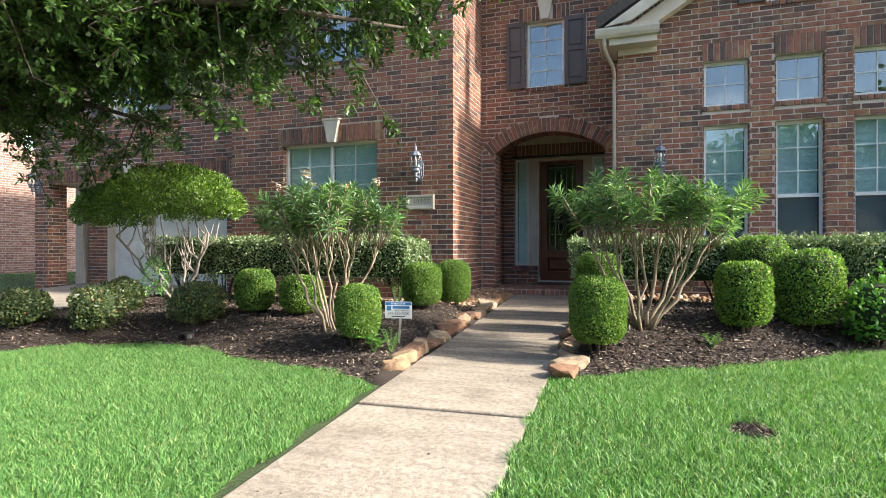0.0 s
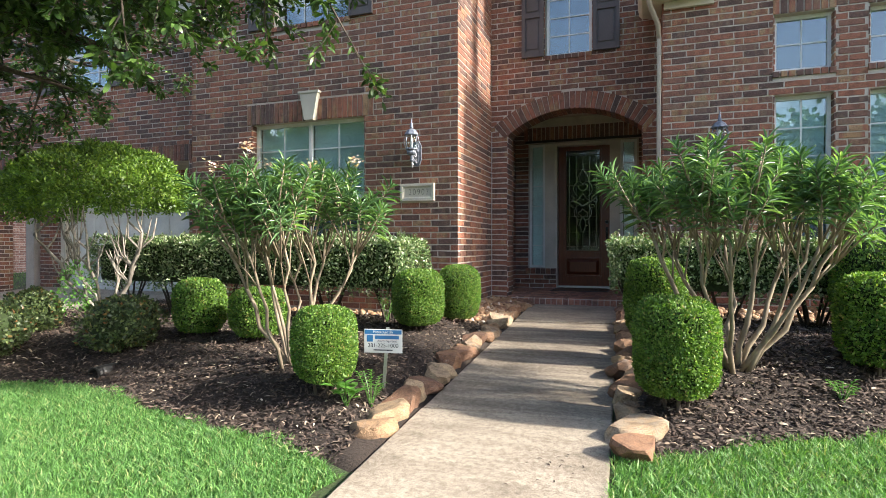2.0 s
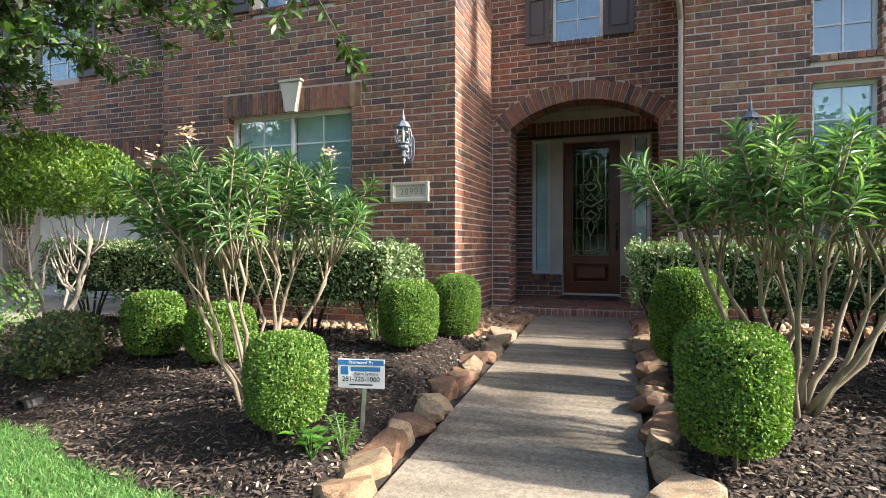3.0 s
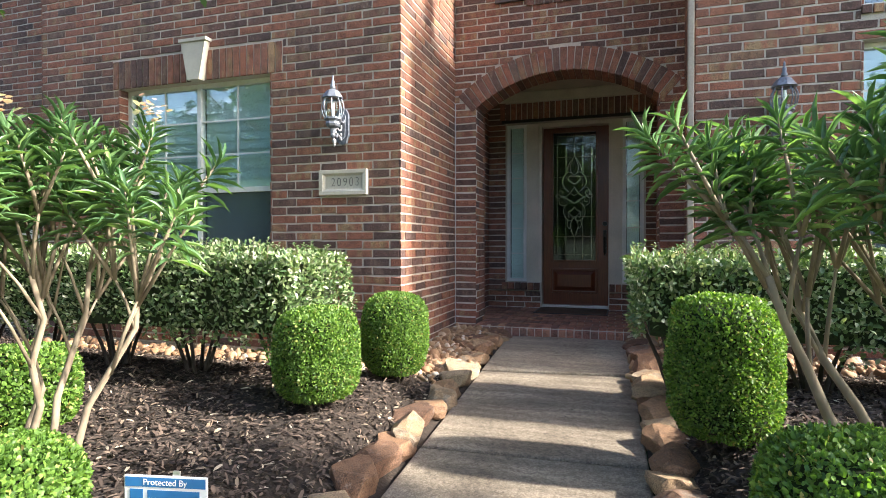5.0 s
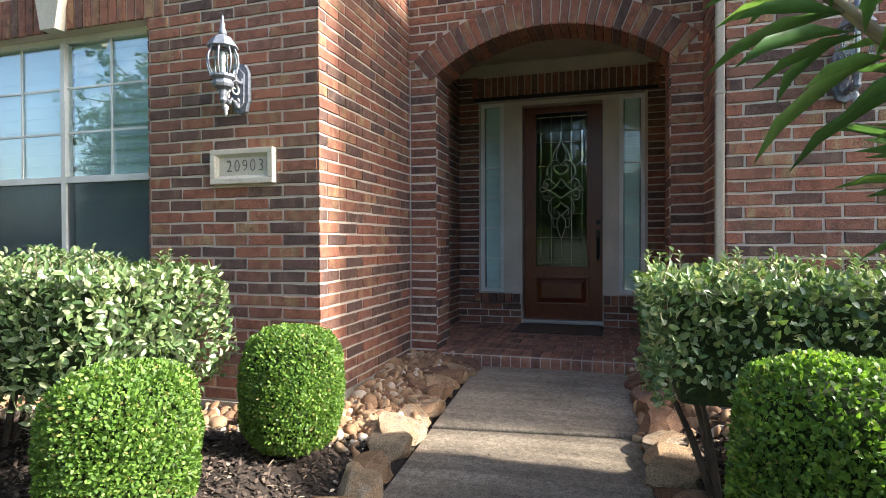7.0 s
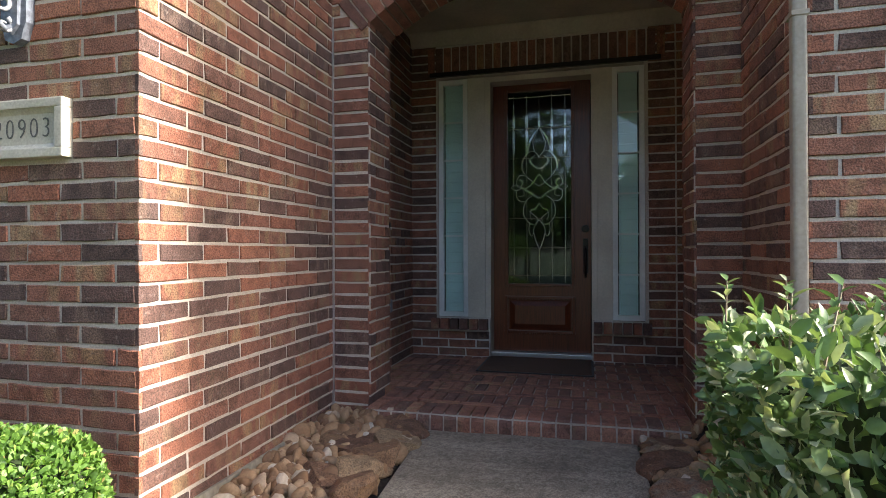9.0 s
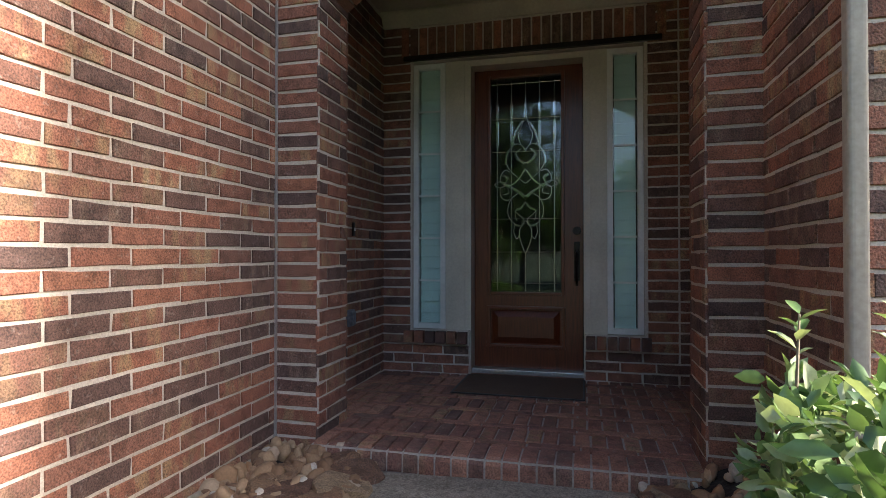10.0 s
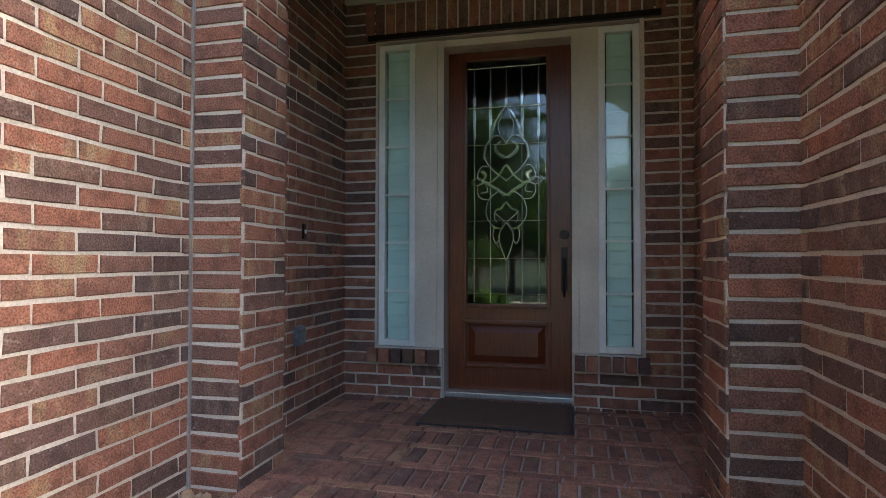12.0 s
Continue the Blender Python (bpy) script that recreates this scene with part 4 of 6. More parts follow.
def shutter(x0, x1, z0, z1, y):
    """A two-panel raised shutter."""
    s = thing("window_shutter", "dark grey-brown two-panel shutter fixed to brick", "shutter", "window shutters", ((x0 + x1) / 2, y, z0))
    w, h = (x1 - x0) / 2, z1 - z0
    st = 0.055
    fr = Buf().box(-w, -w + st, -0.04, 0, 0, h, 0.004).box(w - st, w, -0.04, 0, 0, h, 0.004)
    mid = h * 0.52
    for a, c in ((0, 0.09), (mid - 0.035, mid + 0.035), (h - 0.08, h)):
        fr.box(-w + st, w - st, -0.04, 0, a, c, 0.004)
    put("shutter_frame", fr, SHUTTER, s)
    for a, c in ((0.09, mid - 0.035), (mid + 0.035, h - 0.08)):
        p = Buf().box(-w + st, w - st, -0.018, -0.004, a, c).box(-w + st + 0.025, w - st - 0.025, -0.032, -0.016, a + 0.03, c - 0.03, 0.01)
        put("raised_panel", p, SHUTTER, s)
    return s


for x0, x1, z0, z1, y in ((-2.2, -1.87, 4.27, 5.46, AY - 0.01), (-1.16, -0.79, 4.27, 5.46, AY - 0.01), (-5.87, -5.47, 4.56, 6.05, 8.49), (-4.23, -3.87, 4.56, 6.05, 8.49), (1.42, 1.76, 4.9, 6.18, WY - 0.01), (2.8, 3.14, 4.9, 6.18, WY - 0.01), (-11.0, -10.61, 4.2, 5.6, GY - 0.01), (-9.17, -8.78, 4.2, 5.6, GY - 0.01)):
    shutter(x0, x1, z0, z1, y)


def keystone(x, y, z0, z1, wb, wt):
    b = Buf().prism([(x - wb / 2, z0), (x + wb / 2, z0), (x + wt / 2, z1), (x - wt / 2, z1)], "y", y - 0.06, y + 0.02)
    b.prism([(x - wt / 2 - 0.012, z1 - 0.03), (x + wt / 2 + 0.012, z1 - 0.03), (x + wt / 2 + 0.015, z1), (x - wt / 2 - 0.015, z1)], "y", y - 0.075, y + 0.02)
    tagged(put("keystone", b, STONE_CAST), "cream cast stone keystone in the brick lintel", "keystone", "keystones")


keystone(-4.835, 8.48, 3.2, 3.6, 0.14, 0.3)
keystone(-1.505, AY - 0.02, 5.46, 5.82, 0.13, 0.28)
keystone(-9.92, GY - 0.02, 2.86, 3.2, 0.16, 0.3)


# ---- writing ----
def text_mesh(body, size, depth=0.002, thin=0.0):
    """Letters as a mesh in the xz plane, facing -y."""
    c = bpy.data.curves.new("lettering", "FONT")
    c.body, c.size, c.extrude, c.align_x, c.align_y, c.offset = body, size, depth, "CENTER", "CENTER", -thin
    o = bpy.data.objects.new("lettering", c)
    scene.collection.objects.link(o)
    me = bpy.data.meshes.new_from_object(o.evaluated_get(bpy.context.evaluated_depsgraph_get()))
    bpy.data.objects.remove(o)
    me.transform(Matrix.Rotation(radians(90), 4, "X"))
    return me


plaque = thing("address_plaque", "cream cast stone address plaque reading 20903 set in brick", "plaque", at=(-3.226, 8.475, 2.146))
pb = Buf().box(-0.238, 0.238, -0.022, 0.05, -0.114, -0.078, 0.006).box(-0.238, 0.238, -0.022, 0.05, 0.078, 0.114, 0.006)
pb.box(-0.238, -0.2, -0.022, 0.05, -0.078, 0.078, 0.005).box(0.2, 0.238, -0.022, 0.05, -0.078, 0.078, 0.005)
for k in range(4):   # bevelled inner rim
    w0, h0, w1, h1 = 0.205, 0.083, 0.178, 0.056
    a, c = [(-1, -1), (1, -1), (1, 1), (-1, 1)][k], [(1, -1), (1, 1), (-1, 1), (-1, -1)][k]
    pb.add([(a[0] * w0, -0.016, a[1] * h0), (c[0] * w0, -0.016, c[1] * h0), (c[0] * w1, 0.004, c[1] * h1), (a[0] * w1, 0.004, a[1] * h1)], [(0, 1, 2, 3)])
put("surround", pb, STONE_CAST, plaque)
put("face", Buf().box(-0.2, 0.2, 0.002, 0.04, -0.078, 0.078), STONE_CAST, plaque)
for k, ch in enumerate("20903"):
    num = put("numeral", text_mesh(ch, 0.112, 0.0012, 0.0022), NUMERAL, plaque, "grey engraved numeral " + ch)
    num.location = (0.02 + (k - 2) * 0.06, -0.0015, 0.0)
    num.scale = (0.84, 1, 1)


# ---- the entry door ----
DY = 11.92
entry = thing("door_1", "reddish-brown wooden front door with leaded ornamental glass, closed", "front door", kind="structure")
DX0, DX1, DZ0, DZ1 = -1.94, -1.025, 0.73, 3.235
d = Buf()
gx0, gx1, gz0, gz1 = -1.79, -1.21, 1.365, 3.18 - 0.02
YD = 12.06
d.box(DX0 + 0.01, gx0 - 0.03, YD, YD + 0.045, DZ0, DZ1).box(gx1 + 0.03, DX1 - 0.01, YD, YD + 0.045, DZ0, DZ1)
d.box(gx0 - 0.03, gx1 + 0.03, YD, YD + 0.045, gz1 + 0.03, DZ1).box(gx0 - 0.03, gx1 + 0.03, YD, YD + 0.045, 1.24, gz0 - 0.03)
d.box(gx0 - 0.03, gx1 + 0.03, YD, YD + 0.045, DZ0, 0.9)
put("door_leaf", d, WOOD, entry)
pn = Buf().box(gx0 - 0.03, gx1 + 0.03, YD + 0.018, YD + 0.04, 0.9, 1.24)
rim = [(gx0 + 0.005, 0.93), (gx1 - 0.005, 0.93), (gx1 - 0.005, 1.21), (gx0 + 0.005, 1.21)]
field = [(gx0 + 0.06, 0.985), (gx1 - 0.06, 0.985), (gx1 - 0.06, 1.155), (gx0 + 0.06, 1.155)]
pn.add([(x, YD + 0.02, z) for x, z in rim] + [(x, YD - 0.012, z) for x, z in field], [(4, 5, 6, 7)] + [(i, (i + 1) % 4, 4 + (i + 1) % 4, 4 + i) for i in range(4)])
put("raised_panel", pn, WOOD, entry)
ml = Buf()
for x0, x1, z0, z1 in ((gx0 - 0.03, gx1 + 0.03, gz0 - 0.03, gz1 + 0.03), (gx0 - 0.035, gx1 + 0.035, 0.895, 1.245)):
    ml.box(x0, x0 + 0.028, YD - 0.014, YD + 0.03, z0, z1, 0.007).box(x1 - 0.028, x1, YD - 0.014, YD + 0.03, z0, z1, 0.007)
    ml.box(x0 + 0.028, x1 - 0.028, YD - 0.014, YD + 0.03, z0, z0 + 0.028, 0.007).box(x0 + 0.028, x1 - 0.028, YD - 0.014, YD + 0.03, z1 - 0.028, z1, 0.007)
put("moulding", ml, WOOD, entry)
pane = put("pane", Buf().box(gx0, gx1, YD + 0.018, YD + 0.024, gz0, gz1), GLASS, entry)
pane.visible_shadow = False


def came(b, pts, r=0.0042):
    """A lead came along points (x, z) on the glass."""
    b.tube([(x, YD + 0.014, z) for x, z in pts], [r] * len(pts), 6)


gcx, gw, gh = (gx0 + gx1) / 2, gx1 - gx0, gz1 - gz0
lead = Buf()
for fx in (0.09, 0.3, 0.7, 0.91):
    came(lead, [(gx0 + gw * fx, gz0 + 0.01), (gx0 + gw * fx, gz1 - 0.01)], 0.003)
came(lead, [(gcx, gz0 + 0.01), (gcx, gz0 + gh * 0.18)], 0.003)
came(lead, [(gcx, gz0 + gh * 0.82), (gcx, gz1 - 0.01)], 0.003)
for fz in (0.04, 0.185, 0.34, 0.655, 0.81, 0.975):
    came(lead, [(gx0 + 0.005, gz0 + gh * fz), (gx1 - 0.005, gz0 + gh * fz)], 0.003)
put("came_grid", lead, LEAD, entry, "grey lead came grid")


def swirl(points, n=10):
    """A smooth curve through points."""
    out, P = [], [points[0]] + list(points) + [points[-1]]
    for i in range(1, len(P) - 2):
        for k in range(n):
            t = k / n
            out.append(tuple(0.5 * (2 * P[i][a] + (P[i + 1][a] - P[i - 1][a]) * t + (2 * P[i - 1][a] - 5 * P[i][a] + 4 * P[i + 1][a] - P[i + 2][a]) * t * t + (3 * P[i][a] - P[i - 1][a] - 3 * P[i + 1][a] + P[i + 2][a]) * t ** 3) for a in (0, 1)))
    return out + [tuple(points[-1])]


SWIRLS = [  # (across from the middle, up) in parts of the glass's width and height; each is mirrored
    [(0, 0.825), (0.06, 0.77), (0.1, 0.735), (0.07, 0.69), (0, 0.665)],
    [(0.03, 0.8), (0.11, 0.76), (0.15, 0.725), (0.17, 0.695), (0.12, 0.69)],
    [(0, 0.655), (0.06, 0.685), (0.16, 0.688), (0.25, 0.65), (0.27, 0.6), (0.2, 0.56), (0.08, 0.525), (0, 0.505)],
    [(0.0, 0.6), (0.09, 0.62), (0.13, 0.645), (0.07, 0.668)],
    [(0, 0.57), (0.09, 0.527), (0.2, 0.5), (0.28, 0.505)],
    [(0.26, 0.5), (0.12, 0.475), (0, 0.445)],
    [(0.22, 0.56), (0.3, 0.567), (0.36, 0.54), (0.355, 0.51), (0.27, 0.5)],
    [(0.31, 0.548), (0.25, 0.532), (0.28, 0.51)],
    [(0.27, 0.5), (0.36, 0.487), (0.36, 0.45), (0.3, 0.43), (0.22, 0.43)],
    [(0.26, 0.487), (0.24, 0.462), (0.33, 0.455)],
    [(0.27, 0.5), (0.36, 0.517), (0.45, 0.502), (0.36, 0.487), (0.27, 0.5)],
    [(0.06, 0.468), (0.2, 0.436), (0.255, 0.39), (0.24, 0.35), (0.15, 0.315), (0.04, 0.312), (0.03, 0.338), (0.1, 0.36), (0.16, 0.378)],
    [(0.0, 0.418), (0.05, 0.392), (0.12, 0.387), (0.15, 0.36), (0.12, 0.33)],
    [(0, 0.332), (0.07, 0.3), (0.09, 0.27), (0.06, 0.225), (0, 0.175)],
    [(0.15, 0.312), (0.17, 0.28), (0.13, 0.247), (0.09, 0.262)],
]
orn = Buf()
for s in SWIRLS:
    for side in (-1, 1):
        came(orn, swirl([(gcx + side * a * gw, gz0 + c * gh) for a, c in s], 8), 0.0042)
put("came_ornament", orn, LEAD, entry, "scrolling leaded ornament")
bev = Buf()
for s in (SWIRLS[1], SWIRLS[2][2:5], SWIRLS[3], SWIRLS[4], SWIRLS[5], SWIRLS[7], SWIRLS[11][4:7], SWIRLS[12][:3]):
    for side in (-1, 1):
        came(bev, swirl([(gcx + side * (a + 0.02) * gw, gz0 + (c - 0.004) * gh) for a, c in s], 8), 0.009)
for fx in (0.09, 0.3, 0.5, 0.7, 0.91):
    bev.box(gx0 + gw * fx - 0.011, gx0 + gw * fx + 0.011, YD + 0.012, YD + 0.018, gz0 + gh * 0.815, gz0 + gh * 0.88, 0.002)
    if fx in (0.09, 0.3, 0.7, 0.91):
        bev.box(gx0 + gw * fx - 0.011, gx0 + gw * fx + 0.011, YD + 0.012, YD + 0.018, gz0 + gh * 0.68, gz0 + gh * 0.8, 0.002)
bo = put("bevelled_glass", bev, BEVEL_GLASS, entry, "clear bevelled glass strips")
bo.visible_shadow = False
hd = Buf().box(-1.105, -1.06, YD - 0.016, YD, 1.46, 1.78, 0.006)
put("handle_plate", hd, IRON, entry, "dark bronze handle plate")
grip = Buf().tube([(-1.083, YD - 0.01, 1.7), (-1.083, YD - 0.05, 1.68), (-1.083, YD - 0.062, 1.6), (-1.083, YD - 0.05, 1.46), (-1.083, YD - 0.005, 1.43)], [0.011, 0.011, 0.012, 0.01, 0.011], 10)
put("handle", grip, IRON, entry, "dark bronze pull handle", True)
put("deadbolt", Buf().tube([(-1.083, YD, 1.87), (-1.083, YD - 0.022, 1.87)], [0.034, 0.03], 18), IRON, entry, "dark bronze deadbolt")
sill = Buf().box(DX0 + 0.0, DX1, YD - 0.1, YD + 0.1, FLOOR, 0.728, 0.006)
put("threshold", sill, ALU, entry, "silver aluminium threshold")
jb = Buf()
for x0, x1 in ((-1.985, -1.935), (-1.03, -0.98)):
    jb.box(x0, x1, DY - 0.0, DY + 0.25, FLOOR, 3.29, 0.003)
jb.box(-1.935, -1.03, DY, DY + 0.25, 3.24, 3.29, 0.003)
put("door_frame", jb, TRIM, entry, "cream painted door frame")
ms = Buf()
for x0, x1 in ((-2.15, -1.985), (-0.98, -0.85)):
    ms.box(x0, x1, DY - 0.008, DY + 0.2, 1.045, 3.29, 0.003)
ms.box(-2.01, -1.985, DY - 0.006, DY + 0.2, FLOOR, 1.05).box(-0.98, -0.955, DY - 0.006, DY + 0.2, FLOOR, 1.05)
put("mullion_panel", ms, TRIM, entry, "cream painted panels beside the door")
# plain box behind the door glass, coloured dark for the dim hall
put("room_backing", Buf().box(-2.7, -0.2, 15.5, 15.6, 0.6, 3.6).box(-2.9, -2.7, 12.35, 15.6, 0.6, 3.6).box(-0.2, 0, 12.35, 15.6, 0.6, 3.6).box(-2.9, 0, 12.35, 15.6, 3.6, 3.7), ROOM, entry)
for x0, x1, nm in ((-2.43, -2.15, "window_16"), (-0.85, -0.58, "window_17")):
    grille_window(nm, x0, x1, 1.055, 3.285, DY - 0.01, None, 1, 6, screen=False, depth=0.05, label="narrow white sidelight with closed pale blinds")
mat = thing("doormat", "worn dark brown coir doormat on brick", "doormat", at=(-1.485, 11.555, FLOOR + 0.001))
put("rubber_edge", Buf().box(-0.465, 0.465, -0.315, 0.315, 0, 0.01, 0.004), DARK_PIPE, mat, "black rubber edge")
pile_v, pile_f = [], []
for j in range(25):
    for i in range(37):
        pile_v.append((-0.45 + 0.9 * i / 36, -0.3 + 0.6 * j / 24, 0.009 if i in (0, 36) or j in (0, 24) else 0.02 + 0.004 * noise.noise((i * 0.5, j * 0.5, 1))))
for j in range(24):
    for i in range(36):
        pile_f.append((j * 37 + i, j * 37 + i + 1, (j + 1) * 37 + i + 1, (j + 1) * 37 + i))
put("mat_surface", Buf().add(pile_v, pile_f), MAT, mat, smooth=True)

# the garage door
gd = thing("garage_door", "white sectional garage door, closed", "garage door")
for k in range(4):
    z0 = 0.56 + k * 0.515
    p = Buf().box(-11.6, -7.55, 9.98, 10.02, z0, z0 + 0.507, 0.006)
    for i in range(6):
        p.box(-11.45 + i * 0.655, -10.9 + i * 0.655, 9.972, 9.985, z0 + 0.09, z0 + 0.42, 0.006)
    put("door_section", p, VINYL, gd)
put("door_frame", Buf().box(-11.72, -11.6, 9.88, 10.0, 0.56, 2.68).box(-7.55, -7.45, 9.88, 10.0, 0.56, 2.68).box(-11.6, -7.55, 9.88, 10.0, 2.6, 2.68), TRIM, gd)


# ---- wall lanterns ----
def lantern(x, y, z, label, group="wall lanterns"):
    """A cast coach lantern; z is the height of its finial, y the wall."""
    s = thing("wall_lantern", label, "lantern", group, (x, y, z))
    s.scale = (1.16, 1.16, 1.16)
    ly = -0.17
    put("backplate", Buf().prism([(0.0, -0.5), (0.035, -0.485), (0.045, -0.45), (0.055, -0.43), (0.055, -0.27), (0.045, -0.25), (0.03, -0.225), (0, -0.215), (-0.03, -0.225), (-0.045, -0.25), (-0.055, -0.27), (-0.055, -0.43), (-0.045, -0.45), (-0.035, -0.485)], "y", -0.03, 0.0).prism([(0, -0.47), (0.03, -0.44), (0.035, -0.28), (0, -0.245), (-0.035, -0.28), (-0.03, -0.44)], "y", -0.042, -0.028), LANTERN, s)
    put("finial", Buf().lathe([(0.004, 0), (0.008, -0.02), (0.005, -0.035), (0.014, -0.05), (0.012, -0.07), (0.02, -0.085), (0.022, -0.1), (0.012, -0.115)], (0, ly, 0)), LANTERN, s, smooth=True)
    put("roof", Buf().lathe([(0.014, -0.105), (0.05, -0.125), (0.075, -0.16), (0.082, -0.175), (0.07, -0.18)], (0, ly, 0), 8), LANTERN, s)
    put("globe", Buf().lathe([(0.055, -0.182), (0.072, -0.22), (0.076, -0.26), (0.066, -0.3), (0.052, -0.325)], (0, ly, 0), 16), GLASS, s, "clear lantern glass", True)
    for k in range(8):
        a = math.pi / 4 * k + 0.39
        put("cage_bar", Buf().tube([(r * math.cos(a), ly + r * math.sin(a), h) for r, h in ((0.062, -0.18), (0.079, -0.22), (0.083, -0.26), (0.073, -0.3), (0.057, -0.33))], [0.0045] * 5, 5), LANTERN, s)
    put("base_ring", Buf().lathe([(0.05, -0.32), (0.066, -0.322), (0.068, -0.335), (0.05, -0.35), (0.056, -0.37), (0.05, -0.385), (0.022, -0.4), (0.016, -0.44), (0.02, -0.455), (0.006, -0.475)], (0, ly, 0), 8), LANTERN, s)
    put("candle", Buf().lathe([(0.012, -0.33), (0.012, -0.25), (0.016, -0.24), (0.012, -0.2), (0.002, -0.195)], (0, ly, 0), 10), VINYL, s, "pale lamp bulb")
    for side in (-1, 0, 1):
        arm = [(side * 0.02, -0.03, -0.3), (side * 0.03, -0.06, -0.34), (side * 0.02, -0.1, -0.33), (side * 0.01, -0.13, -0.36), (0, ly + 0.02, -0.4)]
        put("scroll", Buf().tube(arm, [0.008, 0.01, 0.009, 0.01, 0.009], 7), LANTERN, s, smooth=True)
    for cy, cz, rr, turn in ((-0.065, -0.3, 0.03, 1), (-0.075, -0.375, 0.034, -1), (-0.125, -0.415, 0.024, 1), (-0.06, -0.445, 0.028, -1), (-0.11, -0.345, 0.02, -1)):
        curl = [(0.004 * math.sin(q), cy + rr * (1 - q / 8.5) * math.cos(turn * q + 1.2), cz + rr * (1 - q / 8.5) * math.sin(turn * q + 1.2)) for q in [0.45 * i for i in range(16)]]
        put("scroll", Buf().tube(curl, [0.0085 - 0.0003 * i for i in range(16)], 6), LANTERN_PALE, s, smooth=True)
    put("drop", Buf().lathe([(0.003, -0.47), (0.014, -0.482), (0.018, -0.495), (0.008, -0.508), (0.012, -0.52), (0.002, -0.535)], (0, ly + 0.02, 0), 10), LANTERN_PALE, s, smooth=True)
    arm = [(0, -0.03, -0.44), (0, -0.06, -0.46), (0, -0.1, -0.43), (0, -0.12, -0.46), (0, -0.15, -0.44), (0, ly, -0.42)]
    put("scroll", Buf().tube(arm, [0.01, 0.012, 0.009, 0.012, 0.009, 0.01], 7), LANTERN, s, smooth=True)
    return s


lantern(-3.23, 8.493, 3.06, "weathered grey coach lantern on the brick front")
lantern(0.374, WY - 0.007, 3.03, "weathered grey coach lantern on the wing wall")
lantern(-12.6, GY - 0.007, 3.2, "weathered grey coach lantern on the garage column")

# small fixtures in the porch
bell = thing("doorbell", "small dark doorbell button on porch brick", "doorbell", at=(-2.668, 11.18, 1.86))
put("plate", Buf().box(0, 0.012, -0.018, 0.018, -0.05, 0.05, 0.004), IRON, bell)
put("button", Buf().box(0.012, 0.02, -0.008, 0.008, -0.012, 0.012, 0.002), VINYL, bell)
sock = thing("outdoor_outlet", "grey weatherproof outlet box on porch brick", "outlet", at=(-2.668, 11.1, 1.22))
put("cover", Buf().box(0, 0.035, -0.045, 0.045, -0.06, 0.06, 0.012), LANTERN, sock)
put("lid", Buf().box(0.035, 0.045, -0.038, 0.038, -0.05, 0.05, 0.005), LANTERN, sock)


# ---- shrubs ----
def sphere_dirs(n, low=-0.55):
    z = rng.uniform(low, 1, n)
    a = rng.uniform(0, 2 * math.pi, n)
    r = np.sqrt(np.maximum(1 - z * z, 0))
    return np.stack([r * np.cos(a), r * np.sin(a), z], 1)


def squarish(d, w, h, p=3.2):
    """Points of a rounded drum (half width w, half height h) in directions d."""
    rad = np.hypot(d[:, 0], d[:, 1])
    k = ((rad / w) ** p + (np.abs(d[:, 2]) / h) ** p) ** (-1 / p)
    return d * k[:, None]


def lumps(P, scale, amount):
    return np.array([1 + amount * noise.noise((p[0] * scale, p[1] * scale, p[2] * scale)) for p in P], np.float32)[:, None]


def clipped_shrub(x, y, z0, z1, width, label, count=7500, clear=0.07, size=0.026, mat=BOXWOOD, name="boxwood_shrub", square=3.2, fuzz=0.05, group="clipped boxwoods", category="shrub"):
    """A sheared shrub: a skin of small leaves over a solid core, coloured dark as its inner shade, on short stems."""
    h = (z1 - z0 - clear) / 2
    s = thing(name, label, category, group, (x, y, z0))
    d = sphere_dirs(count, -0.95)
    P = squarish(d, width / 2, h, square)
    P = P * lumps(P + x * 3, 3.5, fuzz) * lumps(P + x * 5, 11, fuzz * 0.9) * (1.02 - rng.exponential(0.028, (count, 1)))
    P[:, 2] += h + clear
    Nn = d + rng.normal(0, 0.5, (count, 3))
    D = d * 0.7 + rng.normal(0, 0.7, (count, 3)) + np.array([0, 0, 0.35])
    put("foliage", leaf_mesh("foliage", P, D, Nn, size * rng.uniform(0.7, 1.25, count), size * rng.uniform(0.5, 0.75, count)), mat, s)
    # solid body under the leaves, its dark colour standing in for inner shade
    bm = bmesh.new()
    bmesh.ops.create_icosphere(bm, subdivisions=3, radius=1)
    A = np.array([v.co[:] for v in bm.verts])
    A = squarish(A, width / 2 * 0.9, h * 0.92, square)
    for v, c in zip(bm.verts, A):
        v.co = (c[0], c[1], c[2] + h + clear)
    me = bpy.data.meshes.new("shade_core")
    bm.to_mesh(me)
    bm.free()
    put("dark_core", me, BOX_CORE, s)
    for k in range(4):
        a = k * 1.7 + x
        r0 = 0.05
        put("stem", Buf().tube([(r0 * math.cos(a), r0 * math.sin(a), -0.05), (r0 * 1.6 * math.cos(a), r0 * 1.6 * math.sin(a), 0.1), (r0 * 2.5 * math.cos(a), r0 * 2.5 * math.sin(a), 0.25)], [0.014, 0.011, 0.008], 6), DARK_BARK, s)
    return s


def low(x, y):
    return bed_z(x, y) - 0.01


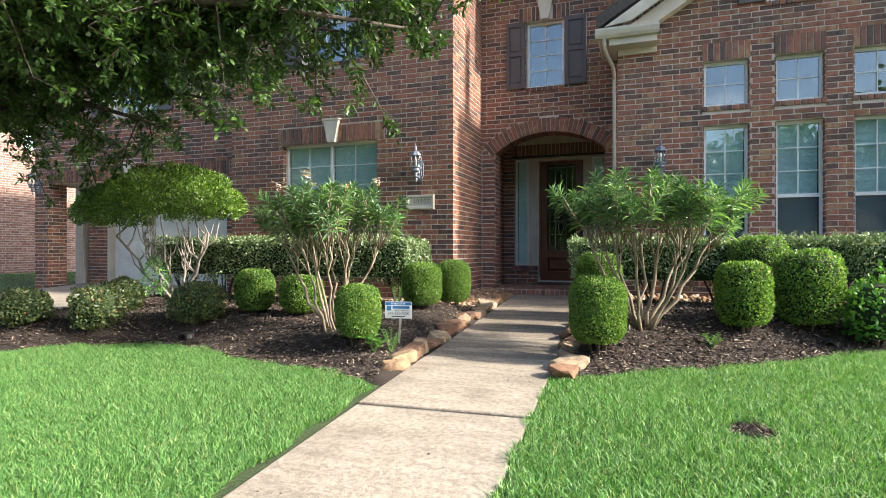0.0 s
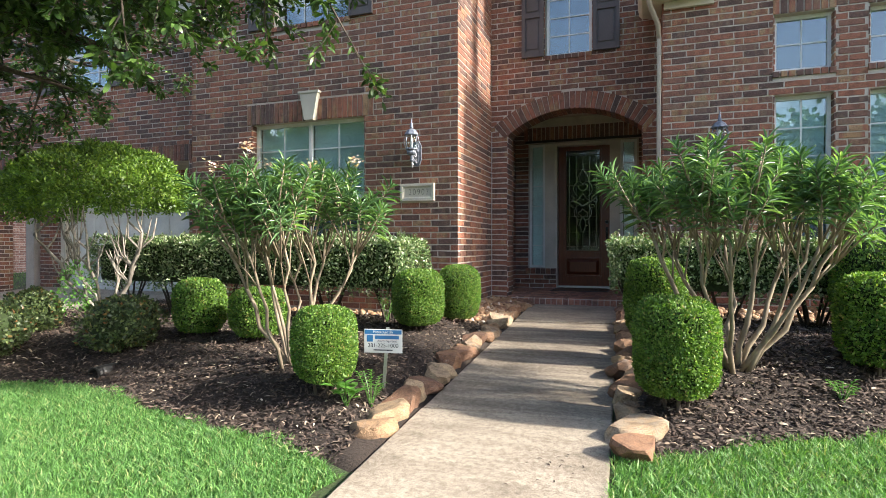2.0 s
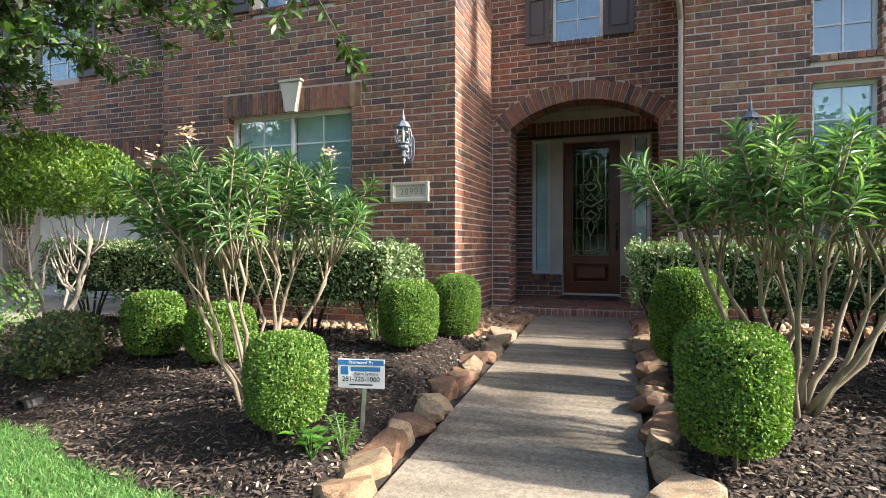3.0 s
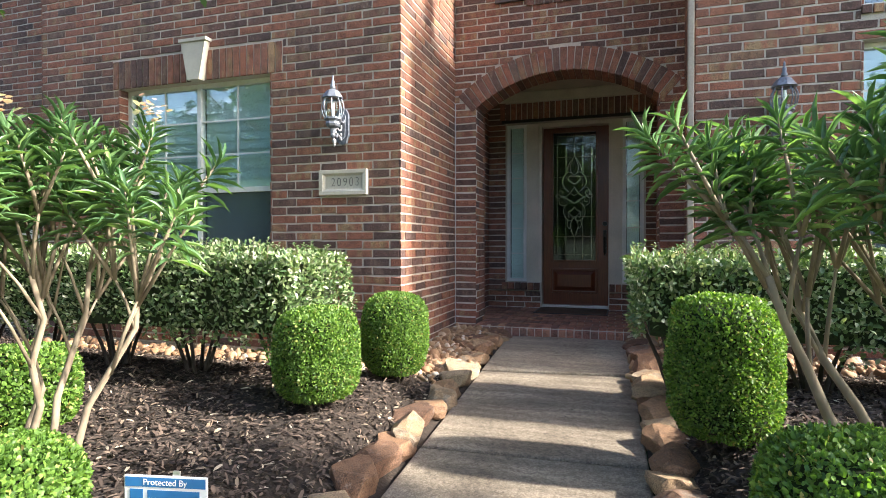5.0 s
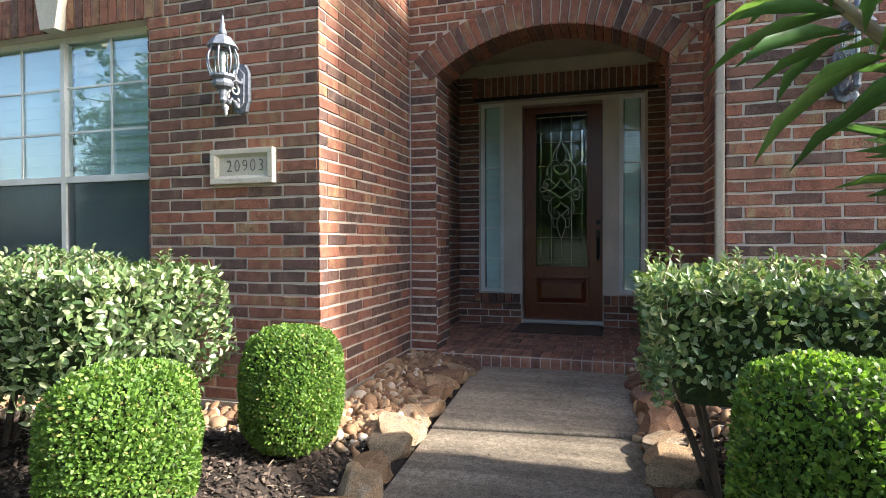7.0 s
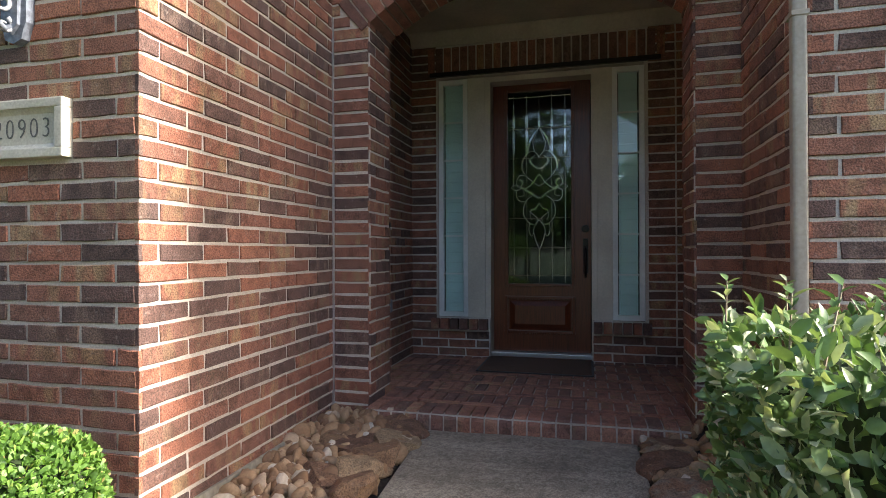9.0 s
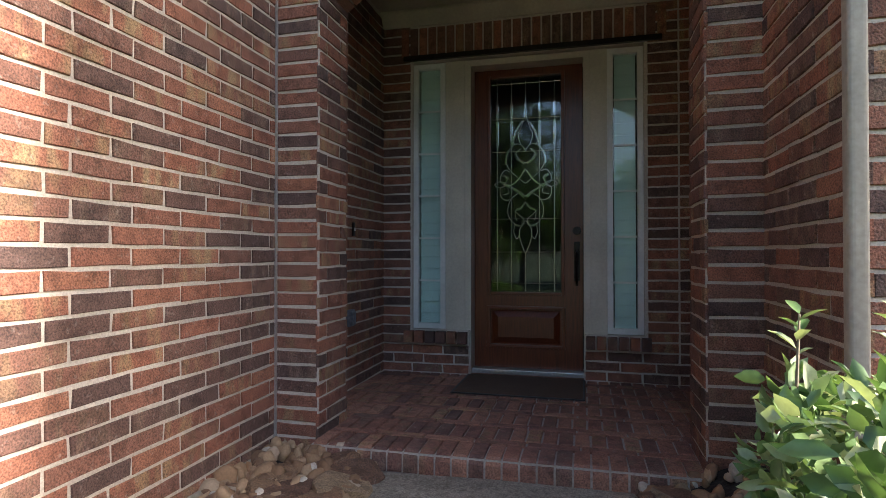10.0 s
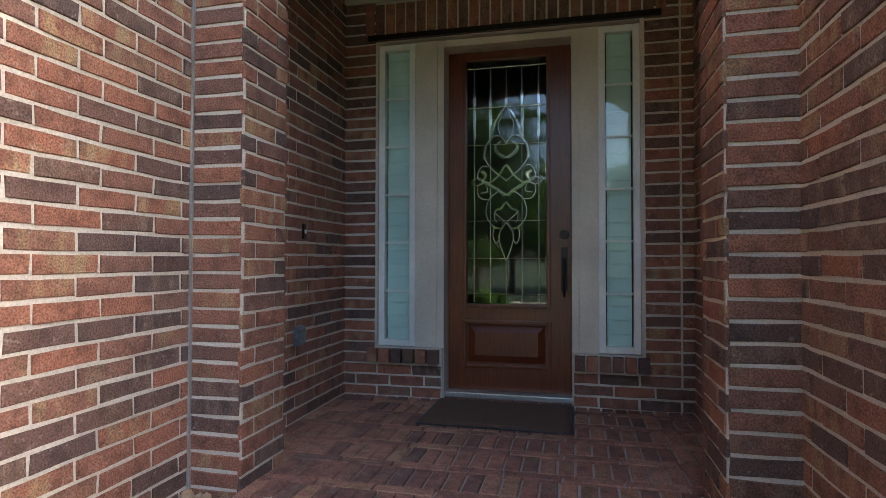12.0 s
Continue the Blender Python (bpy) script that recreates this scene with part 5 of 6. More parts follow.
ROUND = "green boxwood clipped to a rounded drum"
for x, y, top, w, lab in ((-2.49, 5.06, 1.03, 0.42, ROUND + " with browned tips"), (-2.56, 6.9, 1.2, 0.49, ROUND), (-2.43, 7.78, 1.22, 0.47, ROUND + " beside the brick corner"),
                          (-4.5, 6.05, 1.12, 0.46, ROUND), (-3.8, 6.05, 1.05, 0.5, ROUND + " behind an oleander"),
                          (-0.25, 5.5, 1.13, 0.48, "bright green boxwood clipped to a squarish drum beside the walk"), (-0.35, 7.0, 1.33, 0.5, "tall green boxwood clipped to a drum before the hedge"),
                          (1.07, 6.35, 1.25, 0.48, ROUND), (1.72, 6.8, 1.36, 0.6, ROUND), (1.4, 7.5, 1.53, 0.6, "taller boxwood clipped to a drum before the hedge")):
    near = y < 8.2 and -2.7 < x < 0
    clipped_shrub(x, y, low(x, y), top, w, lab, 24000 if near else 9000, 0.1 if y < 5.6 else 0.07, 0.0185 if near else 0.026, square=3.9 if x > -1 else 3.4)
for x, y, top, w in ((-6.95, 4.85, 0.88, 0.62), (-6.05, 5.1, 0.92, 0.6), (-6.4, 5.75, 0.95, 0.5), (-4.98, 5.6, 0.97, 0.62)):
    clipped_shrub(x, y, low(x, y), top, w, "low loose olive-green azalea shrub in mulch", 3400, 0.05, 0.036, AZALEA, "azalea_shrub", 2.3, 0.35, "low azaleas")
clipped_shrub(2.32, 6.75, low(2.32, 6.75), 1.08, 0.55, "loose bright green leafy shrub in mulch", 1500, 0.07, 0.05, WEED, "leafy_shrub", 2.2, 0.5, "")


def hedge(x0, x1, y0, y1, z0, z1, label, count):
    """A sheared silverberry hedge: leafy top and sides, bare dark stems below."""
    s = thing("hedge", label, "hedge", "foundation hedges", ((x0 + x1) / 2, (y0 + y1) / 2, z0))
    L, W, H = (x1 - x0) / 2, (y1 - y0) / 2, z1 - z0
    areas = np.array([4 * L * W, 2 * L * H, 2 * L * H, 2 * W * H, 2 * W * H])
    which = rng.choice(5, count, p=areas / areas.sum())
    a, c = rng.uniform(-1, 1, count), rng.uniform(-1, 1, count)
    hz = H * (0.3 + 0.7 * rng.uniform(0, 1, count) ** 0.75)
    P, Nn = np.zeros((count, 3)), np.zeros((count, 3))
    t = which == 0
    P[t] = np.stack([a[t] * L, c[t] * W, np.full(t.sum(), H)], 1)
    Nn[t] = (0, 0, 1)
    for k, sgn in ((1, -1), (2, 1)):
        t = which == k
        P[t] = np.stack([a[t] * L, np.full(t.sum(), sgn * W), hz[t]], 1)
        Nn[t] = (0, sgn, 0.25)
    for k, sgn in ((3, -1), (4, 1)):
        t = which == k
        P[t] = np.stack([np.full(t.sum(), sgn * L), a[t] * W, hz[t]], 1)
        Nn[t] = (sgn, 0, 0.25)
    und = np.array([0.07 * noise.noise((p[0] * 2.2 + x0, p[1] * 2.2, p[2] * 2.2)) + 0.05 * noise.noise((p[0] * 6, p[1] * 6, p[2] * 6)) for p in P])
    P += Nn * (und - rng.exponential(0.035, count))[:, None]
    ex, ey, ez = np.abs(P[:, 0]) / L, np.abs(P[:, 1]) / W, P[:, 2] / H
    P[:, 2] -= 0.1 * np.clip(ex - (1 - 0.12 / L), 0, 1) * L * 6 * (ez > 0.85) * 0.3
    bald = np.array([noise.noise((p[0] * 2.6 + 9, p[1] * 2.6, p[2] * 3.0)) for p in P])
    keep = (ez > 0.5) | (bald > -0.15 + 0.5 * (0.5 - ez))
    P, Nn = P[keep], Nn[keep]
    n = len(P)
    D = Nn * 0.6 + rng.normal(0, 0.55, (n, 3)) + np.array([0, 0, 0.25])
    put("foliage", leaf_mesh("foliage", P, D, Nn + rng.normal(0, 0.45, (n, 3)), rng.uniform(0.024, 0.054, n), rng.uniform(0.015, 0.029, n), True), HEDGE, s)
    # solid box behind the leaves; the hedge's inner shade is in its colour
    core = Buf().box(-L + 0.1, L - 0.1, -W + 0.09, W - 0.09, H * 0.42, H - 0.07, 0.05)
    put("dark_core", core, BOX_CORE, s)
    stems = int((x1 - x0) / 0.75) + 1
    for i in range(stems):
        bx = -L + 0.3 + i * (2 * L - 0.6) / max(stems - 1, 1)
        for k in range(6):
            aa = k * 1.05 + i
            ex2, ey2 = 0.26 * math.cos(aa), min(W * 0.7, 0.22) * math.sin(aa)
            put("stem", Buf().tube([(bx + 0.04 * math.cos(aa), 0.04 * math.sin(aa), -0.06), (bx + ex2 * 0.5, ey2 * 0.5, H * 0.22), (bx + ex2, ey2, H * 0.55)], [0.018, 0.013, 0.008], 6), DARK_BARK, s)
    # upright shoots above the shears
    m = int((x1 - x0) * 22)
    sx, sy = rng.uniform(-L, L, m), rng.uniform(-W, W, m)
    shoots, PP, DD, NN = Buf(), [], [], []
    for i in range(m):
        hgt = rng.uniform(0.03, 0.09)
        tipx, tipy = sx[i] + rng.normal(0, 0.015), sy[i] + rng.normal(0, 0.015)
        shoots.tube([(sx[i], sy[i], H - 0.04), (tipx, tipy, H + hgt)], [0.0025, 0.0015], 4)
        for q in range(7):
            an = q * 2.4
            hh = H + hgt * (0.25 + 0.75 * q / 6)
            PP.append((sx[i] + (tipx - sx[i]) * q / 6, sy[i] + (tipy - sy[i]) * q / 6, hh))
            DD.append((math.cos(an), math.sin(an), 0.7))
            NN.append((-math.cos(an) * 0.6, -math.sin(an) * 0.6, 1))
    tagged(put("shoot_growth", shoots, BARK, s), kind="stuff")
    put("shoot_leaves", leaf_mesh("shoot_leaves", PP, DD, NN, rng.uniform(0.022, 0.045, len(PP)), rng.uniform(0.012, 0.02, len(PP)), True), HEDGE, s)
    return s


hedge(-7.2, -2.78, 6.98, 7.74, bed_z(-4, 7.4) - 0.02, 1.54, "grey-green silverberry hedge sheared flat under the window", 21000)
hedge(-0.77, 5.2, 7.6, 8.27, bed_z(1, 8.0) - 0.04, 1.52, "grey-green silverberry hedge sheared flat under tall windows", 30000)


# ---- oleanders ----
def oleander(x, y, stems, label, seed, flowers, spread):
    """A leggy oleander: bare pale trunks that fork into leafy tops. stems: (angle, lean, height)."""
    r = random.Random(seed)
    s = thing("oleander", label, "shrub", "oleanders", (x, y, low(x, y)))
    P, D, Nn, Ln = [], [], [], []
    petals = ([], [], [])

    def tip(p, d, n=7, length=0.24):
        side = d.orthogonal().normalized()
        up = d.cross(side)
        for i in range(n):
            h = ((i + 0.5) / n) ** 0.8
            for k in range(3):
                a = i * 1.05 + k * 2.094 + r.uniform(-0.25, 0.25)
                out = side * math.cos(a) + up * math.sin(a)
                lift = 0.12 + 0.8 * h
                q = p - d * length * (1 - h)
                P.append(tuple(q))
                dd = out * (1.15 - 0.6 * h) + d * lift + Vector((r.uniform(-0.2, 0.2), r.uniform(-0.2, 0.2), -0.2 * (1 - h)))
                D.append(tuple(dd))
                Nn.append(tuple(d * 1.0 - out * 0.6 * lift))
                Ln.append(r.uniform(0.1, 0.17) * (0.75 + 0.25 * (1 - h)))

    for angle, lean, height, rad in stems:
        a = radians(angle)
        flat = Vector((math.cos(a), math.sin(a), 0))
        root = flat * r.uniform(0.02, 0.08)
        pts, radii = [], []
        for k in range(7):
            t = k / 6
            bow = lean * (t ** 0.8)
            p = root + flat * bow + Vector((r.uniform(-0.03, 0.03), r.uniform(-0.03, 0.03), height * 0.62 * t - (0.05 if k == 0 else 0)))
            pts.append(p)
            radii.append(rad * 0.8 * (1 - 0.5 * t))
        trunk = put("trunk", Buf().tube(pts, radii, 9), BARK, s, smooth=True)
        base = pts[-1]
        grow = (pts[-1] - pts[-2]).normalized()
        for i in range(6):
            b0 = pts[-1] if i < 3 else pts[-2 - (i % 2)]
            aa = r.uniform(0, 6.28)
            d1 = (grow * 0.85 + Vector((math.cos(aa), math.sin(aa), 0.4)) * spread).normalized()
            len1 = height * r.uniform(0.14, 0.22)
            e1 = b0 + d1 * len1
            put("branch", Buf().tube([b0 - grow * 0.02, b0 + d1 * len1 * 0.5 + Vector((0, 0, 0.01)), e1], [radii[-1] * 0.8, radii[-1] * 0.62, radii[-1] * 0.5], 7), BARK, trunk, smooth=True)
            for j in range(3):
                aa += 2.1 + r.uniform(-0.4, 0.4)
                d2 = (d1 * 0.9 + Vector((math.cos(aa), math.sin(aa), 0.75)) * (spread * 0.9)).normalized()
                want = height + r.uniform(-0.24, 0.02)
                len2 = max(0.13, min(0.42, (want - e1.z) / max(d2.z, 0.3)))
                e2 = e1 + d2 * len2
                put("twig", Buf().tube([e1, e1 + d2 * len2 * 0.5, e2], [0.0085, 0.0065, 0.0035], 6), BARK, trunk, smooth=True)
                tip(e2, (d2 + Vector((0, 0, 0.12))).normalized(), 7, r.uniform(0.14, 0.24))
                if e2.z > height - 0.12 and r.random() < flowers:
                    for q in range(30):
                        an = r.uniform(0, 6.28)
                        c = e2 + Vector((r.gauss(0, 0.028), r.gauss(0, 0.028), 0.11 + r.gauss(0, 0.025)))
                        petals[0].append(tuple(c))
                        petals[1].append((math.cos(an), math.sin(an), r.uniform(0, 0.8)))
                        petals[2].append((0, 0, 1))
    n = len(P)
    put("foliage", leaf_mesh("foliage", P, D, Nn, np.array(Ln), 0.013 + 0.007 * rng.random(n), True), OLEANDER, s)
    if petals[0]:
        m = len(petals[0])
        put("blossom", leaf_mesh("blossom", *petals, rng.uniform(0.024, 0.038, m), rng.uniform(0.018, 0.028, m)), PETAL, s, "pale pink blossoms")
    return s


oleander(-2.98, 5.42, [(185, 0.55, 1.42, 0.026), (160, 0.4, 1.5, 0.022), (240, 0.3, 1.48, 0.02), (120, 0.25, 1.55, 0.02), (60, 0.25, 1.55, 0.022), (30, 0.42, 1.45, 0.022),
                       (290, 0.25, 1.5, 0.02), (0, 0.1, 1.55, 0.022), (205, 0.2, 1.52, 0.02)],
         "tall leggy oleander with pale bare trunks and pink blossoms", 3, 0.09, 0.42)
oleander(0.14, 6.0, [(180, 0.5, 1.42, 0.028), (150, 0.42, 1.44, 0.026), (232, 0.42, 1.42, 0.024), (90, 0.28, 1.36, 0.025), (35, 0.45, 1.44, 0.026), (5, 0.58, 1.38, 0.028),
                    (330, 0.5, 1.38, 0.024), (262, 0.34, 1.5, 0.023), (20, 0.15, 1.5, 0.028), (350, 0.4, 1.44, 0.023)],
         "tall leggy oleander with forked pale trunks and green crown", 8, 0.006, 0.42)


# ---- the topiary tree by the drive ----
def topiary():
    x, y = -6.0, 6.25
    s = thing("topiary_tree", "multi-trunk yaupon topiary with a clipped dome crown", "tree", at=(x, y, low(x, y)))
    r = random.Random(5)
    for k, (a, lean, rad) in enumerate(((175, 0.95, 0.03), (160, 0.55, 0.022), (215, 0.3, 0.024), (60, 0.25, 0.02), (15, 0.5, 0.024), (345, 0.75, 0.028), (290, 0.3, 0.022))):
        an = radians(a)
        flat = Vector((math.cos(an), math.sin(an) * 0.6, 0))
        pts = [flat * 0.08 + flat * lean * (t ** 1.1) + Vector((r.uniform(-0.05, 0.05) * (t > 0), r.uniform(-0.04, 0.04) - 0.1 * t, 1.05 * t - 0.04)) for t in (0, 0.17, 0.34, 0.5, 0.67, 0.84, 1.0)]
        tr = put("trunk", Buf().tube(pts, [rad * q for q in (1, 0.88, 0.8, 0.74, 0.66, 0.56, 0.45)], 8), PALE_BARK, s, smooth=True)
        for j in range(7):
            b0 = pts[3 + j % 4]
            aa = r.uniform(0, 6.28)
            out = Vector((math.cos(aa), math.sin(aa), 0))
            e = b0 + out * r.uniform(0.12, 0.24) + Vector((0, 0, r.uniform(0.3, 0.45)))
            put("branch", Buf().tube([b0, b0 + out * 0.12 + Vector((0, 0, 0.12)), e], [rad * 0.45, rad * 0.36, 0.005], 6), PALE_BARK, tr, smooth=True)
    P, Nn = [], []
    for centre, size, n in (((0.08, -0.1, 1.44), (0.88, 0.86, 0.48), 24000), ((-0.98, -0.12, 1.32), (0.48, 0.55, 0.38), 7500)):
        d = sphere_dirs(n, -0.5)
        q = d * np.array(size)
        q[:, 2] = np.where(q[:, 2] < 0, q[:, 2] * 0.8, q[:, 2])
        q = q * lumps(q + 3, 2.4, 0.2) * lumps(q, 7, 0.14) * (1.03 - rng.exponential(0.07, (n, 1)))
        gap = np.array([noise.noise((v[0] * 4.5, v[1] * 4.5, v[2] * 4.5 + 2)) for v in q])
        keep = (gap > -0.22) | (d[:, 2] > 0.35)
        P.append(q[keep] + np.array(centre))
        Nn.append(d[keep])
    P, d = np.concatenate(P), np.concatenate(Nn)
    n = len(P)
    put("crown", leaf_mesh("crown", P, d * 0.8 + rng.normal(0, 0.7, (n, 3)) + np.array([0, 0, 0.3]), d + rng.normal(0, 0.6, (n, 3)), rng.uniform(0.03, 0.058, n), rng.uniform(0.014, 0.024, n)), YAUPON, s)
    n = 350
    d = sphere_dirs(n, -0.9)
    P = d * np.array([0.2, 0.2, 0.3]) * rng.uniform(0.6, 1, (n, 1)) + np.array([-0.05, -0.3, 0.42])
    tagged(put("sucker_growth", leaf_mesh("sucker_growth", P, d + rng.normal(0, 0.6, (n, 3)), d, rng.uniform(0.03, 0.05, n), 0.02), WEED, s, "bright green sucker shoots"), kind="stuff")


topiary()


# ---- the live oak over the lawn ----
def live_oak():
    x, y = -8.2, 1.2
    z = slope(y)
    s = thing("live_oak", "large live oak with a dark evergreen crown over the lawn", "tree", at=(x, y, z - 0.05))
    r = random.Random(11)
    put("trunk", Buf().tube([(0, 0, -0.1), (0.02, 0, 0.3), (0.05, 0.03, 1.2), (0.1, 0.05, 2.2), (0.15, 0.1, 2.9)], [0.34, 0.26, 0.21, 0.2, 0.17], 14), DARK_BARK, s, smooth=True)
    tips = []
    ends = ((-3.9, 5.6, 3.5), (-2.5, 5.3, 4.0), (-4.8, 5.6, 3.2), (-5.6, 5.6, 2.95), (-6.6, 5.5, 2.85), (-7.6, 5.4, 2.85), (-4.3, 5.0, 3.6), (-5.4, 4.6, 3.4), (-6.6, 4.4, 3.3),
            (-3.3, 4.9, 4.2), (-2.0, 5.0, 4.6), (-4.4, 4.0, 4.4), (-6.0, 3.6, 4.0), (-7.6, 4.2, 3.4), (-8.8, 5.0, 3.4), (-3.6, 3.2, 5.2), (-5.2, 6.4, 3.6), (-6.4, 6.4, 3.5),
            (-1.7, 5.6, 4.5), (-2.7, 5.8, 4.4), (-3.4, 5.5, 4.7), (-4.2, 5.8, 4.0), (-3.0, 4.7, 5.0), (-5.2, 5.2, 4.2), (-6.2, 5.0, 4.0), (-7.0, 5.4, 3.8), (-1.6, 5.4, 3.95), (-2.1, 5.3, 3.6), (-2.7, 5.2, 3.6), (-3.0, 4.9, 3.7), (-3.6, 5.0, 3.55), (-5.0, 2.0, 5.4), (-8.5, -2.5, 5.0), (-10.8, 0.5, 4.8), (-10.4, 3.4, 4.4), (-7.0, 1.0, 6.6),
            # unseen upper crown, added to screen the porch from the sky on the left
            (-5.4, 3.2, 6.4), (-4.4, 1.6, 6.6), (-6.4, 4.2, 6.0), (-8.2, 3.8, 6.4), (-9.8, 2.0, 6.8), (-8.4, 0.4, 7.8), (-6.4, 2.2, 7.6), (-5.2, 0.2, 6.8), (-6.6, -1.4, 6.8), (-9.4, -0.8, 7.0), (-3.8, 2.6, 6.0), (-4.6, -0.8, 5.6), (-7.6, 2.2, 8.2))
    limbs = [((0.15, 0.1, 2.6), (a - x, c - y, h - z + 0.05)) for a, c, h in ends]
    for b0, e in limbs:
        b0, e = Vector(b0), Vector(e)
        mid = b0.lerp(e, 0.5) + Vector((r.uniform(-0.3, 0.3), r.uniform(-0.3, 0.3), 0.45))
        pts = [b0, b0.lerp(mid, 0.5) + Vector((0, 0, 0.1)), mid, mid.lerp(e, 0.55) + Vector((0, 0, 0.08)), e]
        limb = put("limb", Buf().tube(pts, [0.11, 0.09, 0.065, 0.04, 0.012], 8), DARK_BARK, s, smooth=True)
        tw = Buf()
        for i in range(19):
            t = 0.3 + 0.7 * (i + 1) / 19
            q = pts[2].lerp(pts[3], (t - 0.3) / 0.35) if t < 0.65 else pts[3].lerp(pts[4], (t - 0.65) / 0.35)
            d = Vector((r.gauss(0, 1), r.gauss(0, 1), r.gauss(0.05, 0.5))).normalized()
            l = r.uniform(0.45, 1.0)
            e2 = q + d * l + Vector((0, 0, -0.12))
            tw.tube([q, q + d * l * 0.5, e2], [0.014, 0.009, 0.004], 5)
            for j in range(5):
                a0 = q.lerp(e2, 0.35 + 0.65 * j / 4)
                d3 = (d * 0.6 + Vector((r.gauss(0, 0.8), r.gauss(0, 0.8), r.gauss(-0.1, 0.5)))).normalized()
                e3 = a0 + d3 * r.uniform(0.2, 0.42)
                tw.tube([a0, e3], [0.005, 0.002], 4)
                tips.append((a0, e3))
        tagged(put("branchlet_growth", tw, DARK_BARK, limb), kind="stuff")
    P, D, Nn = [], [], []
    for a0, e3 in tips:
        d = (e3 - a0).normalized()
        for i in range(34):
            t = r.random() ** 0.7
            out = Vector((r.gauss(0, 1), r.gauss(0, 1), r.gauss(0, 1))).normalized()
            P.append(tuple(a0.lerp(e3, t) + out * r.uniform(0, 0.05)))
            D.append(tuple(d * 0.6 + out))
            Nn.append((r.gauss(0, 0.5), r.gauss(0, 0.5), 1))
    n = len(P)
    put("crown", leaf_mesh("crown", P, D, Nn, rng.uniform(0.05, 0.09, n), rng.uniform(0.024, 0.04, n)), OAK, s)


live_oak()


def far_tree(x, y, h, seed):
    """A round-headed street tree of clumped leaves."""
    s = thing("street_tree", "leafy green street tree across the road", "tree", "trees across the road", (x, y, slope(y) - 0.05))
    r = random.Random(seed)
    put("trunk", Buf().tube([(0, 0, -0.1), (0.05, 0, h * 0.2), (0, 0.1, h * 0.45), (0.1, 0, h * 0.7)], [0.22, 0.17, 0.13, 0.06], 10), DARK_BARK, s, smooth=True)
    P, D = [], []
    for c in range(130):
        d = Vector((r.gauss(0, 1), r.gauss(0, 1), r.gauss(0, 0.8))).normalized() * r.uniform(0.35, 1)
        cc = Vector((d.x * h * 0.42, d.y * h * 0.42, h * 0.64 + d.z * h * 0.34))
        for i in range(70):
            o = Vector((r.gauss(0, 1), r.gauss(0, 1), r.gauss(0, 0.8))) * h * 0.065
            P.append(tuple(cc + o))
            D.append((r.gauss(0, 1), r.gauss(0, 1), r.gauss(0, 1)))
    n = len(P)
    put("crown", leaf_mesh("crown", P, D, rng.normal(0, 1, (n, 3)), 0.42, 0.3), OAK, s)


for k, (x, y, h) in enumerate(((-34, -24, 12), (-26, -21, 11), (-19, -23, 10), (-13, -21, 9), (-8, -24, 9.5), (-5.0, -20, 8), (3.5, -21, 8), (8, -24, 10), (15, -21, 11), (23, -24, 12))):
    far_tree(x, y, h, 20 + k)

# ---- the neighbouring house ----
nx = -19.5
wall_n = wall_body("wall_neighbour", (nx, 8.0, 0), (0, 1, 0), (1, 0, 0), 14.0, 0.2, 6.05, [(5.1, 5.6, 4.75, 5.55)], 0.25, "pale pink brick side wall of the neighbouring house")
lay(wall_n, (nx, 8.0, 0), (0, 1, 0), (1, 0, 0), 14.0, 0.5, 6.0, [(5.1, 5.6, 4.75, 5.55)], None, 13)
structure("wall_neighbour_back", Buf().box(-28, -19.75, 8.0, 8.25, 0.2, 6.05).box(-28, -19.75, 21.75, 22, 0.2, 6.05).box(-28.25, -28, 8, 22, 0.2, 6.05), MORTAR, "plain outer walls of the neighbouring house")
roof("roof_neighbour", (-28.6, -19.1, 7.6, 22.4), 6.2, 9.2, "grey shingle roof of the neighbouring house")
nw = thing("window_18", "small white window in the neighbouring wall", "window", kind="structure")
put("window_frame", Buf().box(nx - 0.12, nx - 0.06, 13.1, 13.14, 4.75, 5.55).box(nx - 0.12, nx - 0.06, 13.56, 13.6, 4.75, 5.55).box(nx - 0.12, nx - 0.06, 13.14, 13.56, 4.75, 4.79).box(nx - 0.12, nx - 0.06, 13.14, 13.56, 5.51, 5.55).box(nx - 0.12, nx - 0.06, 13.14, 13.56, 5.13, 5.17), VINYL, nw)
put("pane", Buf().box(nx - 0.1, nx - 0.095, 13.14, 13.56, 4.79, 5.51), GLASS, nw)
put("room_backing", Buf().box(nx - 0.24, nx - 0.2, 13.05, 13.65, 4.7, 5.6), BLIND, nw)


# ---- the yard sign ----
yard = thing("yard_sign", "white and blue alarm company yard sign on a stake", "sign", at=(-2.2, 5.37, bed_z(-2.2, 5.37) - 0.02), turn=12)
sz = 0.77 - (bed_z(-2.2, 5.37) - 0.02)
put("stake", Buf().box(-0.012, 0.012, 0.004, 0.012, -0.1, sz + 0.1, 0.002), ALU, yard, "pale metal stake").rotation_euler = (0, radians(4), 0)
board = put("board", Buf().box(-0.14, 0.14, -0.004, 0.004, sz - 0.085, sz + 0.085, 0.003), SIGN_WHITE, yard)
put("banner", Buf().box(-0.135, 0.135, -0.006, -0.0045, sz + 0.05, sz + 0.08), SIGN_BLUE, board, "blue banner")
put("emblem", Buf().box(-0.12, -0.075, -0.006, -0.0045, sz - 0.005, sz + 0.042), SIGN_BLUE, board, "blue square emblem")
put("name_bar", Buf().box(-0.06, 0.115, -0.006, -0.0045, sz + 0.015, sz + 0.04), SIGN_BLUE, board)
